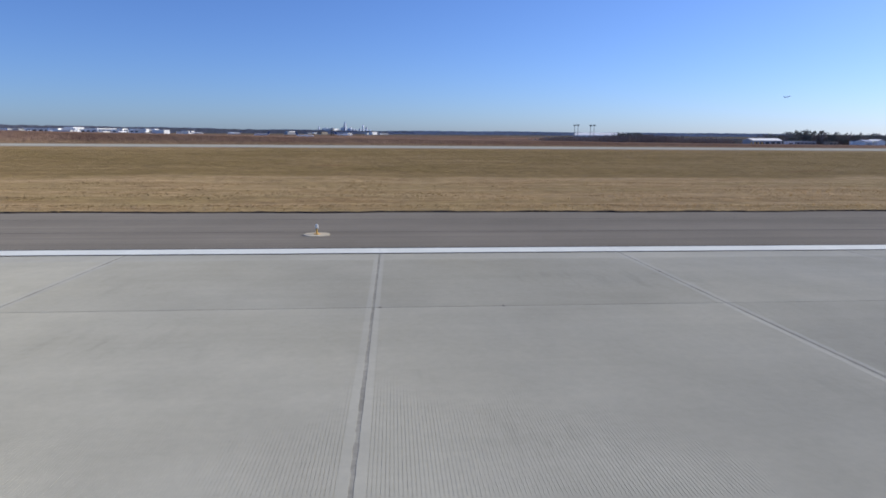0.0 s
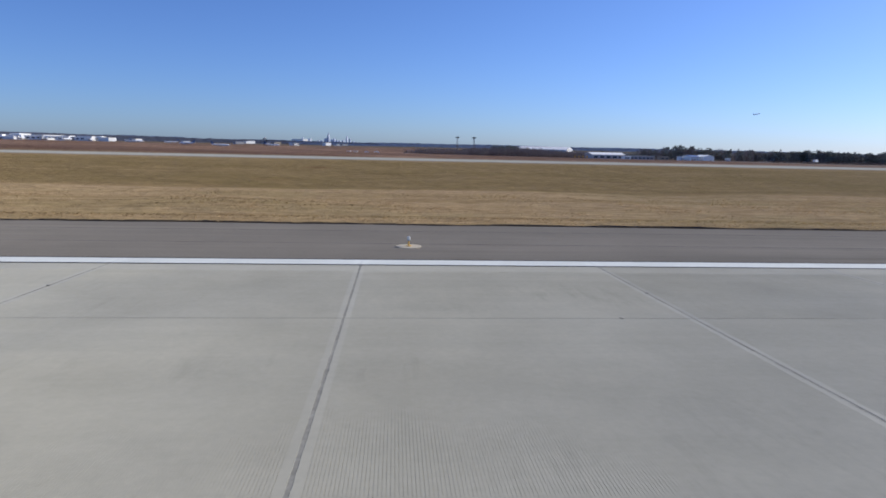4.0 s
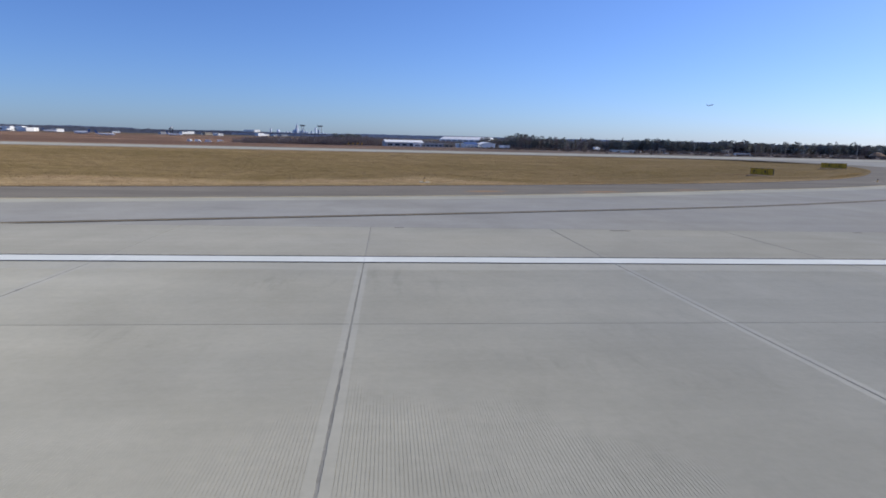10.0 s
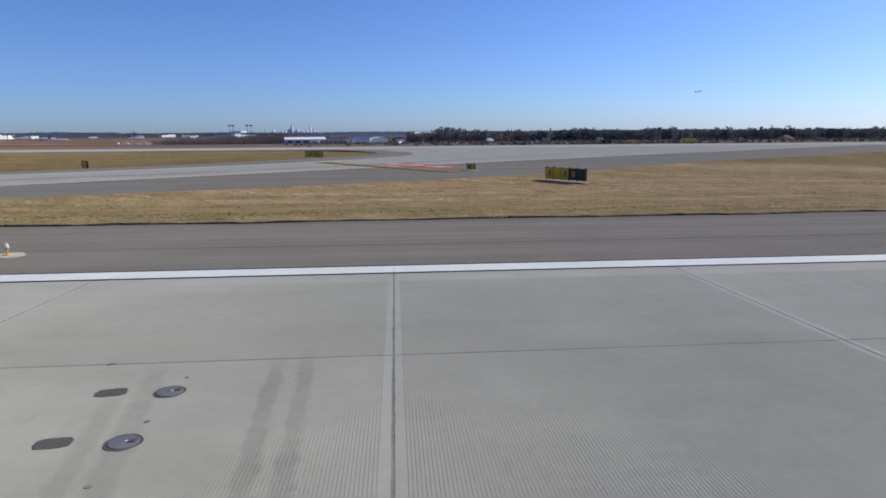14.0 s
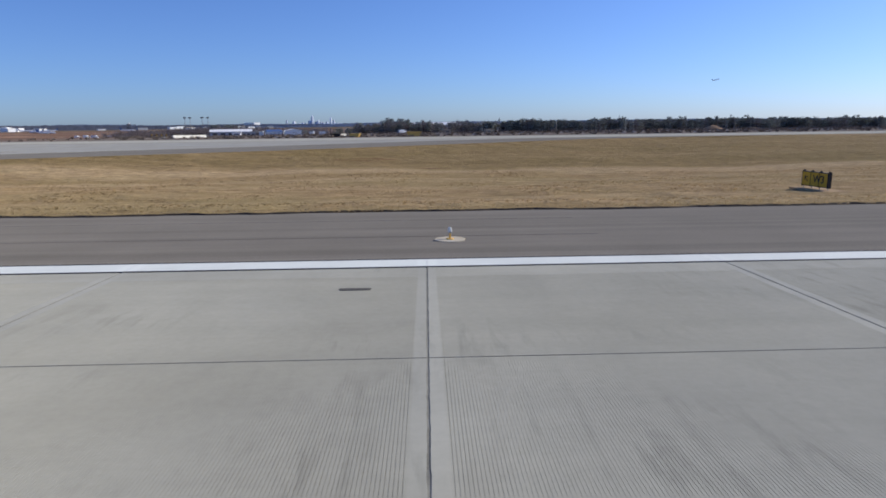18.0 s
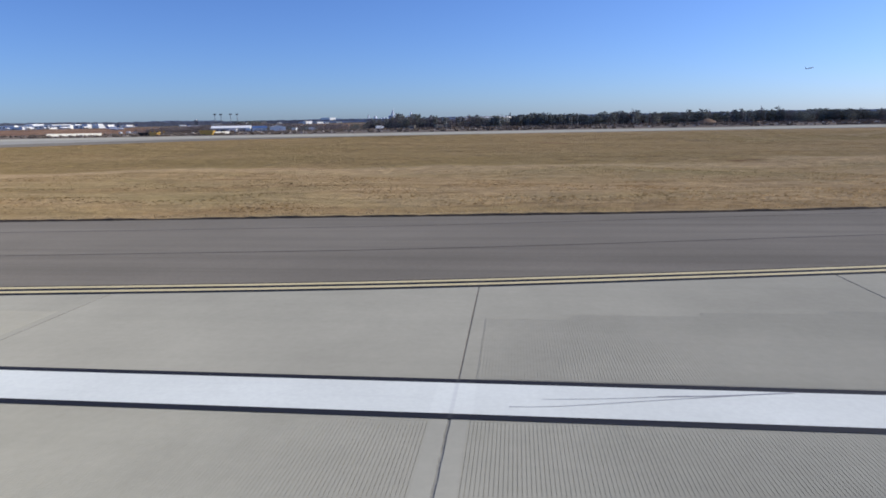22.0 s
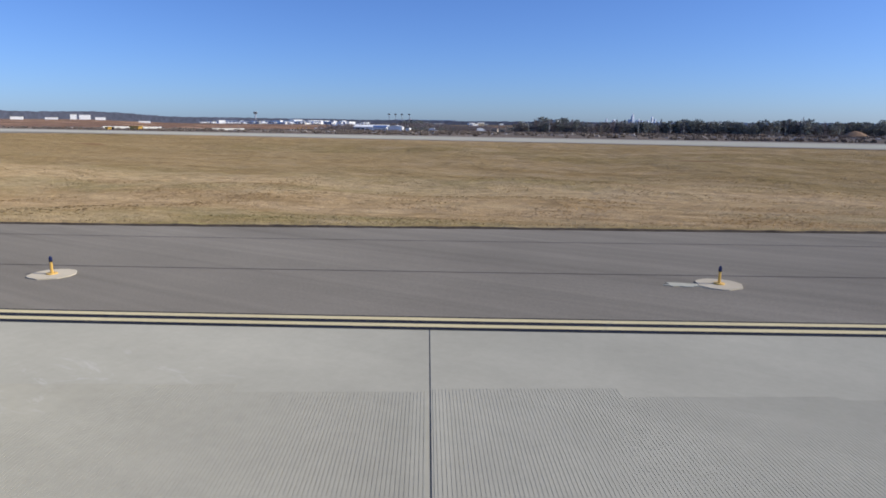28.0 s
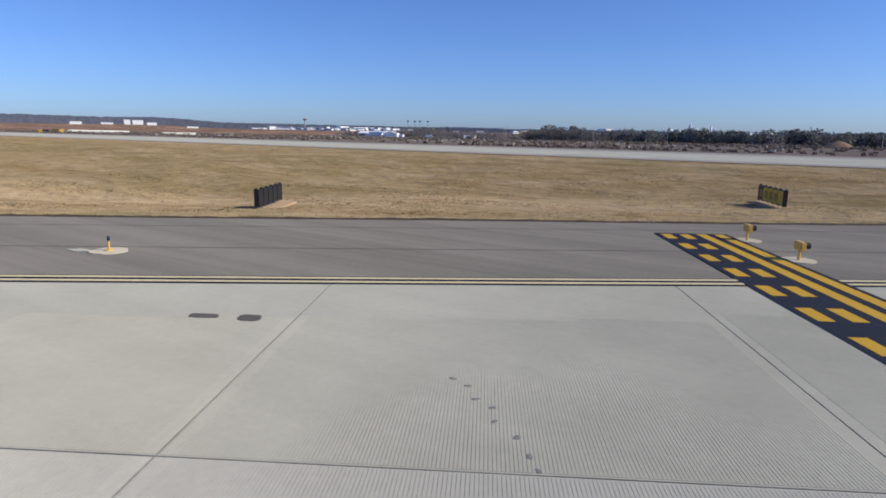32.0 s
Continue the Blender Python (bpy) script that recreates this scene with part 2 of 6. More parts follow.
def turf_colour(m):
    """Dormant turf near the runway, reddish sedge and bare clay beyond the parallel taxiway."""
    w = m.coords("World")
    x, y, z = m.sep(w)
    patch = m.noise(m.coords("World", (0.022, 0.045, 0)), 1.0, 6, 0.72, 0.4)
    clump = m.noise(m.coords("World", (0.11, 0.20, 0)), 1.0, 6, 0.75)
    small = m.noise(m.coords("World", (0.5, 0.8, 0)), 1.0, 5, 0.75)
    mown = m.noise(m.coords("World", (0.006, 0.20, 0)), 1.0, 5, 0.65)
    tan, straw, pale = rgb((0.335, 0.228, 0.112)), rgb((0.432, 0.302, 0.150)), rgb((0.515, 0.370, 0.200))
    olive, brown = rgb((0.252, 0.214, 0.088)), rgb((0.225, 0.145, 0.070))
    turf = m.mix(m.span(clump, 0.36, 0.64), tan, straw)
    turf = m.mix(m.span(m.math('ADD', m.math('MULTIPLY', mown, 0.7), m.math('MULTIPLY', small, 0.3)), 0.44, 0.58, 0, 0.75), turf, pale)
    # greener where it stays damp: round the exits and along the last taxiway
    wander = m.math('ADD', x, m.span(patch, 0.3, 0.7, -35, 35))
    damp = m.math('MULTIPLY', m.math('MULTIPLY', m.span(wander, 400, 445), m.span(wander, 570, 510)), m.math('MULTIPLY', m.span(y, 25, 30), m.span(y, 95, 62)))
    green = m.math('MAXIMUM', m.math('MULTIPLY', damp, 0.85), m.span(wander, 660, 790, 0.40, 0.88))
    shoot = m.span(m.math('ADD', m.math('MULTIPLY', patch, 0.62), m.math('MULTIPLY', clump, 0.38)), 0.46, 0.60)
    turf = m.mix(m.math('MULTIPLY', shoot, green), turf, olive)
    turf = m.mix(m.span(m.noise(m.coords("World", (0.16, 0.30, 0)), 1.0, 6, 0.72), 0.55, 0.70, 0, 0.65), turf, brown)
    # the far bank of the swale stays darker; the bank swings out with the last taxiway
    foot_ = m.math('ADD', m.span(x, 560, 700, 88, 94), m.math('ADD', m.span(x, 700, 800, 0, 16), m.span(x, 800, 860, 0, 24)))
    above = m.math('SUBTRACT', m.math('ADD', y, m.span(m.noise(m.coords("World", (0.02, 0.01, 0)), 1.0, 4, 0.6), 0.3, 0.7, -7, 7)), foot_)
    bank = m.math('MULTIPLY', m.span(above, -2, 2.5), m.span(y, 168, 156))
    rough_ = m.span(m.math('ADD', m.math('MULTIPLY', patch, 0.4), m.math('MULTIPLY', clump, 0.6)), 0.38, 0.60, 0.55, 1.0)
    turf = m.mix(m.math('MULTIPLY', m.math('MULTIPLY', bank, rough_), m.span(x, 520, 640, 0.95, 0.72)), turf, rgb((0.232, 0.164, 0.068)))
    # a dry pale strip along the bottom of the swale
    strip = m.math('MULTIPLY', m.span(m.math('ABSOLUTE', m.math('ADD', above, 7.0)), 6.5, 2), m.span(small, 0.35, 0.6, 0.25, 0.8))
    turf = m.mix(m.math('MULTIPLY', strip, m.span(x, 480, 600, 0.35, 0.85)), turf, rgb((0.53, 0.385, 0.215)))
    turf = m.mix(m.math('MULTIPLY', m.span(wander, 660, 790), m.span(clump, 0.45, 0.62, 0, 0.5)), turf, rgb((0.55, 0.405, 0.25)))
    clay = m.math('MULTIPLY', m.span(m.noise(m.coords("World", (0.035, 0.14, 0)), 1.0, 4), 0.66, 0.70), m.span(y, 50, 70))
    turf = m.mix(m.math('MULTIPLY', clay, 0.75), turf, rgb((0.215, 0.108, 0.055)))
    sedge = m.mix(m.span(m.noise(m.coords("World", (0.01, 0.03, 0)), 1.0, 6, 0.7), 0.35, 0.65), rgb((0.165, 0.092, 0.066)), rgb((0.225, 0.150, 0.105)))
    bare = m.mix(m.span(m.noise(m.coords("World", (0.006, 0.02, 0)), 1.0, 4), 0.52, 0.60), sedge, rgb((0.40, 0.255, 0.165)))
    brush = m.mix(m.span(m.noise(m.coords("World", (0.02, 0.06, 0)), 1.0, 6, 0.75), 0.38, 0.62), rgb((0.140, 0.112, 0.092)), rgb((0.250, 0.205, 0.165)))
    far = m.mix(m.span(x, 330, 480), bare, brush)
    far = m.mix(m.span(y, 1500, 2600), far, rgb((0.13, 0.115, 0.085)))
    col = m.mix(m.span(y, 203, 207), turf, far)
    f = m.math('MULTIPLY', m.span(small, 0.25, 0.75, 0.74, 1.26), m.span(m.noise(w, 4, 4, 0.8), 0.25, 0.75, 0.76, 1.24))
    return m.scale_col(col, f)


def mat_ground():
    m = Mat("dormant_turf", 0.95, 0.0, 0.02)
    m.b.inputs["Diffuse Roughness"].default_value = 0.4
    w = m.coords("World")
    m.color(turf_colour(m))
    lumps = m.noise(m.coords("World", (0.13, 0.17, 0)), 1.0, 8, 0.66)
    m.bump(m.math('ADD', m.math('MULTIPLY', lumps, 5.0), m.math('MULTIPLY', m.noise(w, 5, 4, 0.8), 0.25)), 0.7, 0.30)
    return m.m


def mat_tuft():
    """Short dormant grass: the turf's colours, each tuft a little lighter or darker, and light coming through."""
    m = Mat("dormant_grass_tufts", 0.95, 0.0, 0.02)
    col = m.scale_col(turf_colour(m), m.span(m.island(), 0, 1, 0.88, 1.16))
    m.color(col)
    thin, both = m.node("ShaderNodeBsdfTranslucent"), m.node("ShaderNodeMixShader")
    m.link(col, thin.inputs["Color"])
    both.inputs[0].default_value = 0.5
    m.link(m.b.outputs[0], both.inputs[1])
    m.link(thin.outputs[0], both.inputs[2])
    m.link(both.outputs[0], m.t.nodes["Material Output"].inputs["Surface"])
    return m.m


def mat_leaf(name, a, b, rough=0.9, through_light=0.45):
    m = Mat(name, rough, 0.0, 0.05)
    w = m.coords("World")
    c = m.mix(m.island(), rgb(a), rgb(b))
    col = m.scale_col(c, m.span(m.noise(w, 0.08, 4), 0.3, 0.7, 0.8, 1.2))
    m.color(col)
    # thin leaves let light through
    thin, both = m.node("ShaderNodeBsdfTranslucent"), m.node("ShaderNodeMixShader")
    m.link(col, thin.inputs["Color"])
    both.inputs[0].default_value = through_light
    m.link(m.b.outputs[0], both.inputs[1])
    m.link(thin.outputs[0], both.inputs[2])
    m.link(both.outputs[0], m.t.nodes["Material Output"].inputs["Surface"])
    return m.m


M_SLAB = mat_concrete("grooved_concrete", (0.424, 0.414, 0.346), 0.01, scuffs=0.27, gloss=0.06)
M_EXITCONC = mat_concrete("greyer_exit_concrete", (0.388, 0.380, 0.340))
M_SLABTAXI = mat_concrete("taxiway_concrete", (0.424, 0.410, 0.340), stained=True)
M_GROOVE = mat_concrete("sawn_concrete", (0.424, 0.410, 0.340), 0.02, stained=True)
M_SLABPALE = mat_concrete("pale_taxiway_concrete", (0.476, 0.460, 0.395))
M_GROOVEPALE = mat_concrete("pale_sawn_concrete", (0.462, 0.446, 0.384), 0.02)
M_CONC = mat_concrete("plain_concrete", (0.45, 0.44, 0.365))
M_CLEANBAND = mat_concrete("fresh_concrete_band", (0.47, 0.46, 0.41))
M_SIGNPAD = mat_concrete("clay_stained_pad", (0.44, 0.315, 0.195))
M_PAD = mat_concrete("pad_concrete", (0.56, 0.50, 0.39))
def mat_sealant():
    """Joint sealant, dusty on the first stretch of the runway and darker on the later one, with open spots."""
    m = Mat("joint_sealant", 0.9, 0.0, 0.05)
    w = m.coords("World")
    base = m.mix(m.span(m.sep(w)[0], 330, 480), rgb((0.325, 0.315, 0.268)), rgb((0.262, 0.256, 0.222)))
    f = m.math('MULTIPLY', m.span(m.noise(w, 0.8, 4, 0.7), 0.3, 0.7, 0.72, 1.25), m.span(m.noise(w, 9, 3), 0.3, 0.7, 0.85, 1.12))
    m.color(m.scale_col(base, f))
    m.bump(m.noise(w, 30, 3), 0.2, 0.006)
    return m.m


M_JOINT = mat_sealant()
# soil of the turf's edge, with the face's shade in its dark colour
M_SHADESOIL = mat_plain("shade_dark_soil", (0.075, 0.058, 0.045), 0.95, var=0.3)
M_ASPH = mat_asphalt("shoulder_asphalt", (0.237, 0.213, 0.173), True)
M_ASPHTAXI = mat_asphalt("pale_shoulder_asphalt", (0.237, 0.213, 0.173), True)
M_ASPHWEDGE = mat_asphalt("newer_exit_asphalt", (0.226, 0.205, 0.168))
M_ASPHPALE = mat_asphalt("bleached_asphalt", (0.35, 0.32, 0.275))
M_PATCH = mat_asphalt("repair_asphalt", (0.125, 0.117, 0.104))
M_SEAM = mat_asphalt("seam_asphalt", (0.11, 0.10, 0.095))
M_WHITE = mat_paint("white_marking_paint", (0.742, 0.765, 0.700), 0.28, (0.45, 0.45, 0.46))
M_BARPAINT = mat_paint("scuffed_white_paint", (0.765, 0.80, 0.755), 0.75, (0.36, 0.36, 0.35))
M_BLACK = mat_paint("black_marking_paint", (0.022, 0.023, 0.030), 0.35, (0.11, 0.11, 0.11))
M_WORNYEL = mat_paint("worn_yellow_paint", (0.255, 0.205, 0.115), 0.6, (0.24, 0.215, 0.17))
M_FADEDYEL = mat_paint("faded_yellow_paint", (0.56, 0.51, 0.38), 0.5, (0.38, 0.36, 0.31))
M_OIL = mat_plain("oil_stain", (0.10, 0.095, 0.085), 0.7, var=0.3)
M_YELLOW = mat_paint("yellow_marking_paint", (0.385, 0.245, 0.045), 0.7, (0.20, 0.16, 0.085))
M_HOLDYEL = mat_paint("fresh_yellow_paint", (0.57, 0.335, 0.030), 0.35, (0.30, 0.21, 0.07))
M_DRIP = mat_plain("faded_oil_drip", (0.21, 0.205, 0.18), 0.8, var=0.3)
M_CHALK = mat_paint("chalky_scrape", (0.80, 0.79, 0.73), 0.6, (0.58, 0.57, 0.51))
M_SKID = mat_paint("tyre_rubber_film", (0.40, 0.395, 0.41), 0.9, (0.62, 0.63, 0.63))
M_PALEYEL = mat_paint("pale_yellow_paint", (0.645, 0.55, 0.315), 0.33, (0.35, 0.32, 0.24))
M_RED = mat_paint("red_marking_paint", (0.52, 0.10, 0.075), 0.35, (0.40, 0.30, 0.28))
M_TURF = mat_ground()
M_TUFT = mat_tuft()
M_BLADE = mat_leaf("straw_blades", (0.56, 0.42, 0.24), (0.42, 0.31, 0.165))
# needles far paler than real ones: haze mixed into the colour
M_PINE = mat_leaf("hazed_pine_needles", (0.275, 0.295, 0.275), (0.380, 0.390, 0.355))
M_BARE = mat_leaf("bare_twigs", (0.320, 0.285, 0.280), (0.420, 0.375, 0.365))
M_BRUSH = mat_leaf("dead_brush", (0.230, 0.188, 0.155), (0.330, 0.275, 0.225))
# distance haze is put into the ridges' colours, pale and bluish
M_RIDGE = mat_leaf("haze_tinted_woods", (0.46, 0.50, 0.58), (0.52, 0.56, 0.64), 0.9, 0.5)
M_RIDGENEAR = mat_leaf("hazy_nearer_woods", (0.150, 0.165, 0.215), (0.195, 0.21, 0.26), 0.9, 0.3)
M_BARK = mat_plain("bark", (0.12, 0.09, 0.07), 0.9, var=0.25)
M_SIGNBLACK = mat_plain("black_enamel", (0.018, 0.018, 0.020), 0.45)
M_SIGNYEL = mat_plain("yellow_sign_face", (0.52, 0.33, 0.025), 0.5)
M_METAL = mat_plain("galvanised_steel", (0.42, 0.42, 0.42), 0.45, 0.8)
M_YELPAINT = mat_plain("yellow_enamel", (0.72, 0.45, 0.11), 0.45)
M_BLUEGLASS = mat_plain("blue_lens", (0.02, 0.03, 0.10), 0.2, spec=0.5)
M_CLEAR = mat_plain("clear_lens", (0.75, 0.74, 0.68), 0.2, spec=0.5)
M_BWHITE = mat_plain("white_cladding", (0.88, 0.88, 0.86), 0.6, scale=0.3, var=0.06)
M_BGREY = mat_plain("grey_cladding", (0.44, 0.45, 0.46), 0.6, scale=0.3)
M_BBLUE = mat_plain("blue_roof_metal", (0.075, 0.135, 0.29), 0.5, scale=0.3)
M_BTAN = mat_plain("tan_block", (0.42, 0.36, 0.28), 0.8, scale=0.3)
M_GLASS = mat_plain("dark_glazing", (0.05, 0.065, 0.08), 0.15, spec=0.6)
# the skyline's haze is painted in: lifted, bluish base colours
M_TOWER = mat_plain("hazy_tower_stone", (0.60, 0.66, 0.77), 0.8, scale=0.02, spec=0.1)
M_TOWERLIGHT = mat_plain("hazy_pale_tower", (0.78, 0.82, 0.90), 0.8, scale=0.02, spec=0.1)
M_TOWERGLASS = mat_plain("hazy_tower_glass", (0.52, 0.59, 0.71), 0.7, scale=0.02, spec=0.1)
M_PLANE = mat_plain("aircraft_white", (0.80, 0.81, 0.83), 0.35)
M_TYRE = mat_plain("tyre_rubber", (0.02, 0.02, 0.02), 0.8)
M_DIRT = mat_plain("heaped_soil", (0.30, 0.19, 0.115), 0.95, var=0.25, scale=0.6)
M_STEELPLATE = mat_plain("worn_steel_plate", (0.165, 0.160, 0.170), 0.6, 0.0, var=0.3, spec=0.2)
M_RUBBER = mat_concrete("rubber_filmed_concrete", (0.350, 0.343, 0.288))


# ---- mesh helpers ----
def mesh_of(name, verts, faces, mat, smooth=False):
    me = bpy.data.meshes.new(name)
    me.from_pydata(verts, [], faces)
    me.materials.append(mat)
    if smooth:
        me.polygons.foreach_set("use_smooth", [True] * len(me.polygons))
    me.update()
    return me


def bm_done(name, bm, mat, smooth=False):
    me = bpy.data.meshes.new(name)
    bm.normal_update()
    bm.to_mesh(me)
    bm.free()
    me.materials.append(mat)
    if smooth:
        me.polygons.foreach_set("use_smooth", [True] * len(me.polygons))
    return me


def part(name, bm, material, parent, label="", m=None, smooth=False):
    """Links a bmesh or mesh as one object under a thing or a part."""
    me = bm if isinstance(bm, bpy.types.Mesh) else bm_done(name, bm, material, smooth)
    ob = new(name, me)
    ob.parent = parent
    if m is not None:
        ob.matrix_basis = m
    if label:
        ob["label"] = label
    return ob


def thing(name, m, label, category, group="", kind=""):
    ob = new(name)
    ob.empty_display_size = 0.2
    ob.matrix_basis = m
    return tagged(ob, label, category, group, kind)


def box(sx, sy, sz, at=(0, 0, 0), bevel=0.0, bm=None):
    """A box whose foot is centred on at."""
    bm = bm or bmesh.new()
    r = bmesh.ops.create_cube(bm, size=1.0, matrix=Matrix.Translation((at[0], at[1], at[2] + sz / 2)) @ Matrix.Diagonal((sx, sy, sz, 1)))
    if bevel:
        es = {e for v in r["verts"] for e in v.link_edges}
        bmesh.ops.bevel(bm, geom=list(es), offset=bevel, segments=2, affect='EDGES')
    return bm


def cyl(r1, r2, hgt, at=(0, 0, 0), n=16, bm=None, m=None):
    """A tapered cylinder standing on at."""
    bm = bm or bmesh.new()
    mm = Matrix.Translation((at[0], at[1], at[2] + hgt / 2))
    bmesh.ops.create_cone(bm, cap_ends=True, segments=n, radius1=r1, radius2=r2, depth=hgt, matrix=(m or Matrix()) @ mm)
    return bm


PY = (-40, 0, 22.86, 30.48, 70, 80, 90, 100, 110, 135, 165, 205)
PZ = (-0.6, 0, -0.4321, -0.483, -0.660, -0.700, -0.731, -0.746, -0.75, -0.75, -0.4, -0.4)


def P(y):
    """Height of the paved plane: crown, cross fall, level beyond."""
    return float(np.interp(y, PY, PZ))


def along(pts, n):
    """n points evenly spaced by arc length on a smooth curve through pts."""
    p = np.array(pts, float)
    k = len(p)
    fine = []
    for i in range(k - 1):
        a, b, c, d = p[max(i - 1, 0)], p[i], p[i + 1], p[min(i + 2, k - 1)]
        for s in np.linspace(0, 1, 12, endpoint=False):
            fine.append(0.5 * (2 * b + (c - a) * s + (2 * a - 5 * b + 4 * c - d) * s * s + (3 * b - a - 3 * c + d) * s ** 3))
    fine.append(p[-1])
    fine = np.array(fine)
    run = np.concatenate([[0], np.cumsum(np.hypot(*np.diff(fine, axis=0).T))])
    at = np.linspace(0, run[-1], n)
    return np.stack([np.interp(at, run, fine[:, i]) for i in (0, 1)], 1)


def offset(c, d):
    """The curve c moved d to its left."""
    t = np.gradient(c, axis=0)
    t /= np.hypot(*t.T)[:, None]
    return c + d * np.stack([-t[:, 1], t[:, 0]], 1)


def sheet(name, a, b, z, mat, parent=None, cross=6, skirt=0.0, kind="structure", label="", category=""):
    """A paved strip between the curves a and b (equal counts), laid z above the paved plane."""
    a, b = np.array(a, float), np.array(b, float)
    n = len(a)
    verts, faces = [], []
    for i in range(n):
        for j in range(cross + 1):
            q = a[i] + (b[i] - a[i]) * j / cross
            verts.append((q[0], q[1], P(q[1]) + z))
    for i in range(n - 1):
        for j in range(cross):
            k = i * (cross + 1) + j
            faces.append((k, k + cross + 1, k + cross + 2, k + 1))
    me = mesh_of(name, verts, faces, mat)
    me.validate()
    if me.polygons and sum(p.normal.z * p.area for p in me.polygons) < 0:
        me.flip_normals()
    ob = new(name, me)
    ob.parent = parent
    if not parent:
        tagged(ob, label, category, "", kind)
    return ob


def line(name, c, width, z, mat, parent=None, label="", category="", cross=1):
    """A painted or cut line of the given width centred on the curve c."""
    return sheet(name, offset(c, -width / 2), offset(c, width / 2), z, mat, parent, cross, 0, "structure", label, category)


def straight(x0, y0, x1, y1, n=2):
    return np.stack([np.linspace(x0, x1, n), np.linspace(y0, y1, n)], 1)


SLAB = 7.62
X0, X1 = -122, 976
EDGE = 22.86
C30, S30 = math.cos(radians(30)), math.sin(radians(30))

# curves of the two exits, from the runway edge to the parallel taxiway
EXIT_NEAR = [(250, 22.9), (330, 22.9), (400, 22.9), (412, 25.5), (418, 31), (425, 37.7), (438, 45.2), (452, 54.5), (472, 70.5), (500, 93), (540, 122), (580, 146), (630, 166), (700, 171)]
EXIT_FAR = [(250, 23.4), (275, 25.2), (309, 30), (333, 34.5), (360, 40), (390, 47.3), (412, 56), (433, 66), (462, 88), (480, 108), (491, 130), (488, 150), (470, 165), (380, 171)]
EXIT_GRASS_LEFT = [(236, 32.9), (270, 35.4), (300, 38.6), (325, 41.8), (357, 48.2), (387, 56), (417, 66.5), (440, 80), (460, 100), (476, 121), (484, 138), (480, 152), (464, 162), (380, 165)]
EXIT_GRASS_RIGHT = [(437, 33.0), (451, 40), (465, 46.6), (484, 55.1), (505, 67.3), (530, 88), (570, 112), (605, 137), (645, 157), (700, 165)]
TAXI_EDGE = [(632, 22.95), (640, 23.4), (655.7, 24.4), (669.2, 25.9), (683, 27.3), (692.8, 28.4), (705, 30.6), (715, 32.5), (727, 35), (737, 37.4), (748, 40.4), (757, 43), (778, 51.2), (787, 54.9), (795.7, 58.7), (804, 62.6), (812.8, 67), (821.5, 71.5), (828.8, 75.2), (836, 79.2), (843.1, 83.8), (850, 88.8), (857.5, 94.3), (866.3, 100.7), (873.8, 106.2), (890, 118), (912, 136), (930, 156), (942, 171)]
TAXI_GRASS = [(560, 32.9), (600, 32.9), (636, 33.1), (650, 34.7), (666, 36.0), (684, 37.4), (708, 39.8), (734, 46.3), (749, 50.2), (767, 57.3), (783, 63.5), (796, 69.3), (808, 75.7), (821, 82.5), (838, 92.4), (850, 100.7), (861, 108.7), (874.7, 118.4), (886, 128), (897, 142), (904, 158), (905, 165)]


# ---- ground ----
def smooth(v):
    v = min(1.0, max(0.0, v))
    return v * v * (3 - 2 * v)


def curve_x(c):
    """For a curve that climbs in y: its x at a height y."""
    p = np.array(sorted(c, key=lambda q: q[1]))
    return lambda y: float(np.interp(y, p[:, 1], p[:, 0]))


LEFT_X, RIGHT_X, TAXI_X = curve_x(EXIT_GRASS_LEFT[:11]), curve_x(EXIT_GRASS_RIGHT), curve_x(TAXI_GRASS[3:])


def open_grass(x, y):
    """Metres of open grass in x between a place and the nearest exit; negative on an exit."""
    if x < LEFT_X(y):
        return LEFT_X(y) - x
    if x < RIGHT_X(y):
        return -1.0
    if x < TAXI_X(y):
        return min(x - RIGHT_X(y), TAXI_X(y) - x)
    return -1.0


FARY = (205, 350, 600, 850, 1600, 3000, 4900, 6300)
FARZ = (-0.46, -1.6, -4.5, -9.5, -4.0, 1.0, 6.0, 8.0)


def H(x, y):
    """Height of the earth."""
    if y > 205:
        # the clay field swells towards the wooded ridge
        a, far = math.atan2(835 - x, y - 68), math.hypot(x - 835, y - 68)
        swell = 15 * smooth((a - 0.90) / 0.12) * smooth((far - 500) / 1500)
        return swell + float(np.interp(y, FARY, FARZ)) + (0.5 * noise.noise((x * 0.01, y * 0.01, 0)) if y > 230 else 0.0)
    z = P(y) - 0.06
    if y < -25:
        return z - 0.02 * min(40, -25 - y) - 0.1
    if 35 < y < 165:
        d = open_grass(x, y)
        if d > 0:
            low_ = float(np.interp(x, (560, 700, 800, 850, 880), (87, 92, 108, 128, 140)))
            dip = 1.35 * (smooth((y - 38) / 44) if y < low_ else smooth((162 - y) / (162 - low_)))
            m = smooth(d / 45)
            z -= 0.30 * smooth(d / 8) * smooth((y - 35.5) / 6) * smooth((164 - y) / 6)
            z -= dip * m
            z += float(np.interp(x, (640, 800), (0.42, 0.75))) * m * smooth((y - 38) / 10) * smooth((162 - y) / 10) * (noise.noise((x * 0.045, y * 0.06, 3)) + 0.4 * noise.noise((x * 0.13, y * 0.16, 5)))
    return z


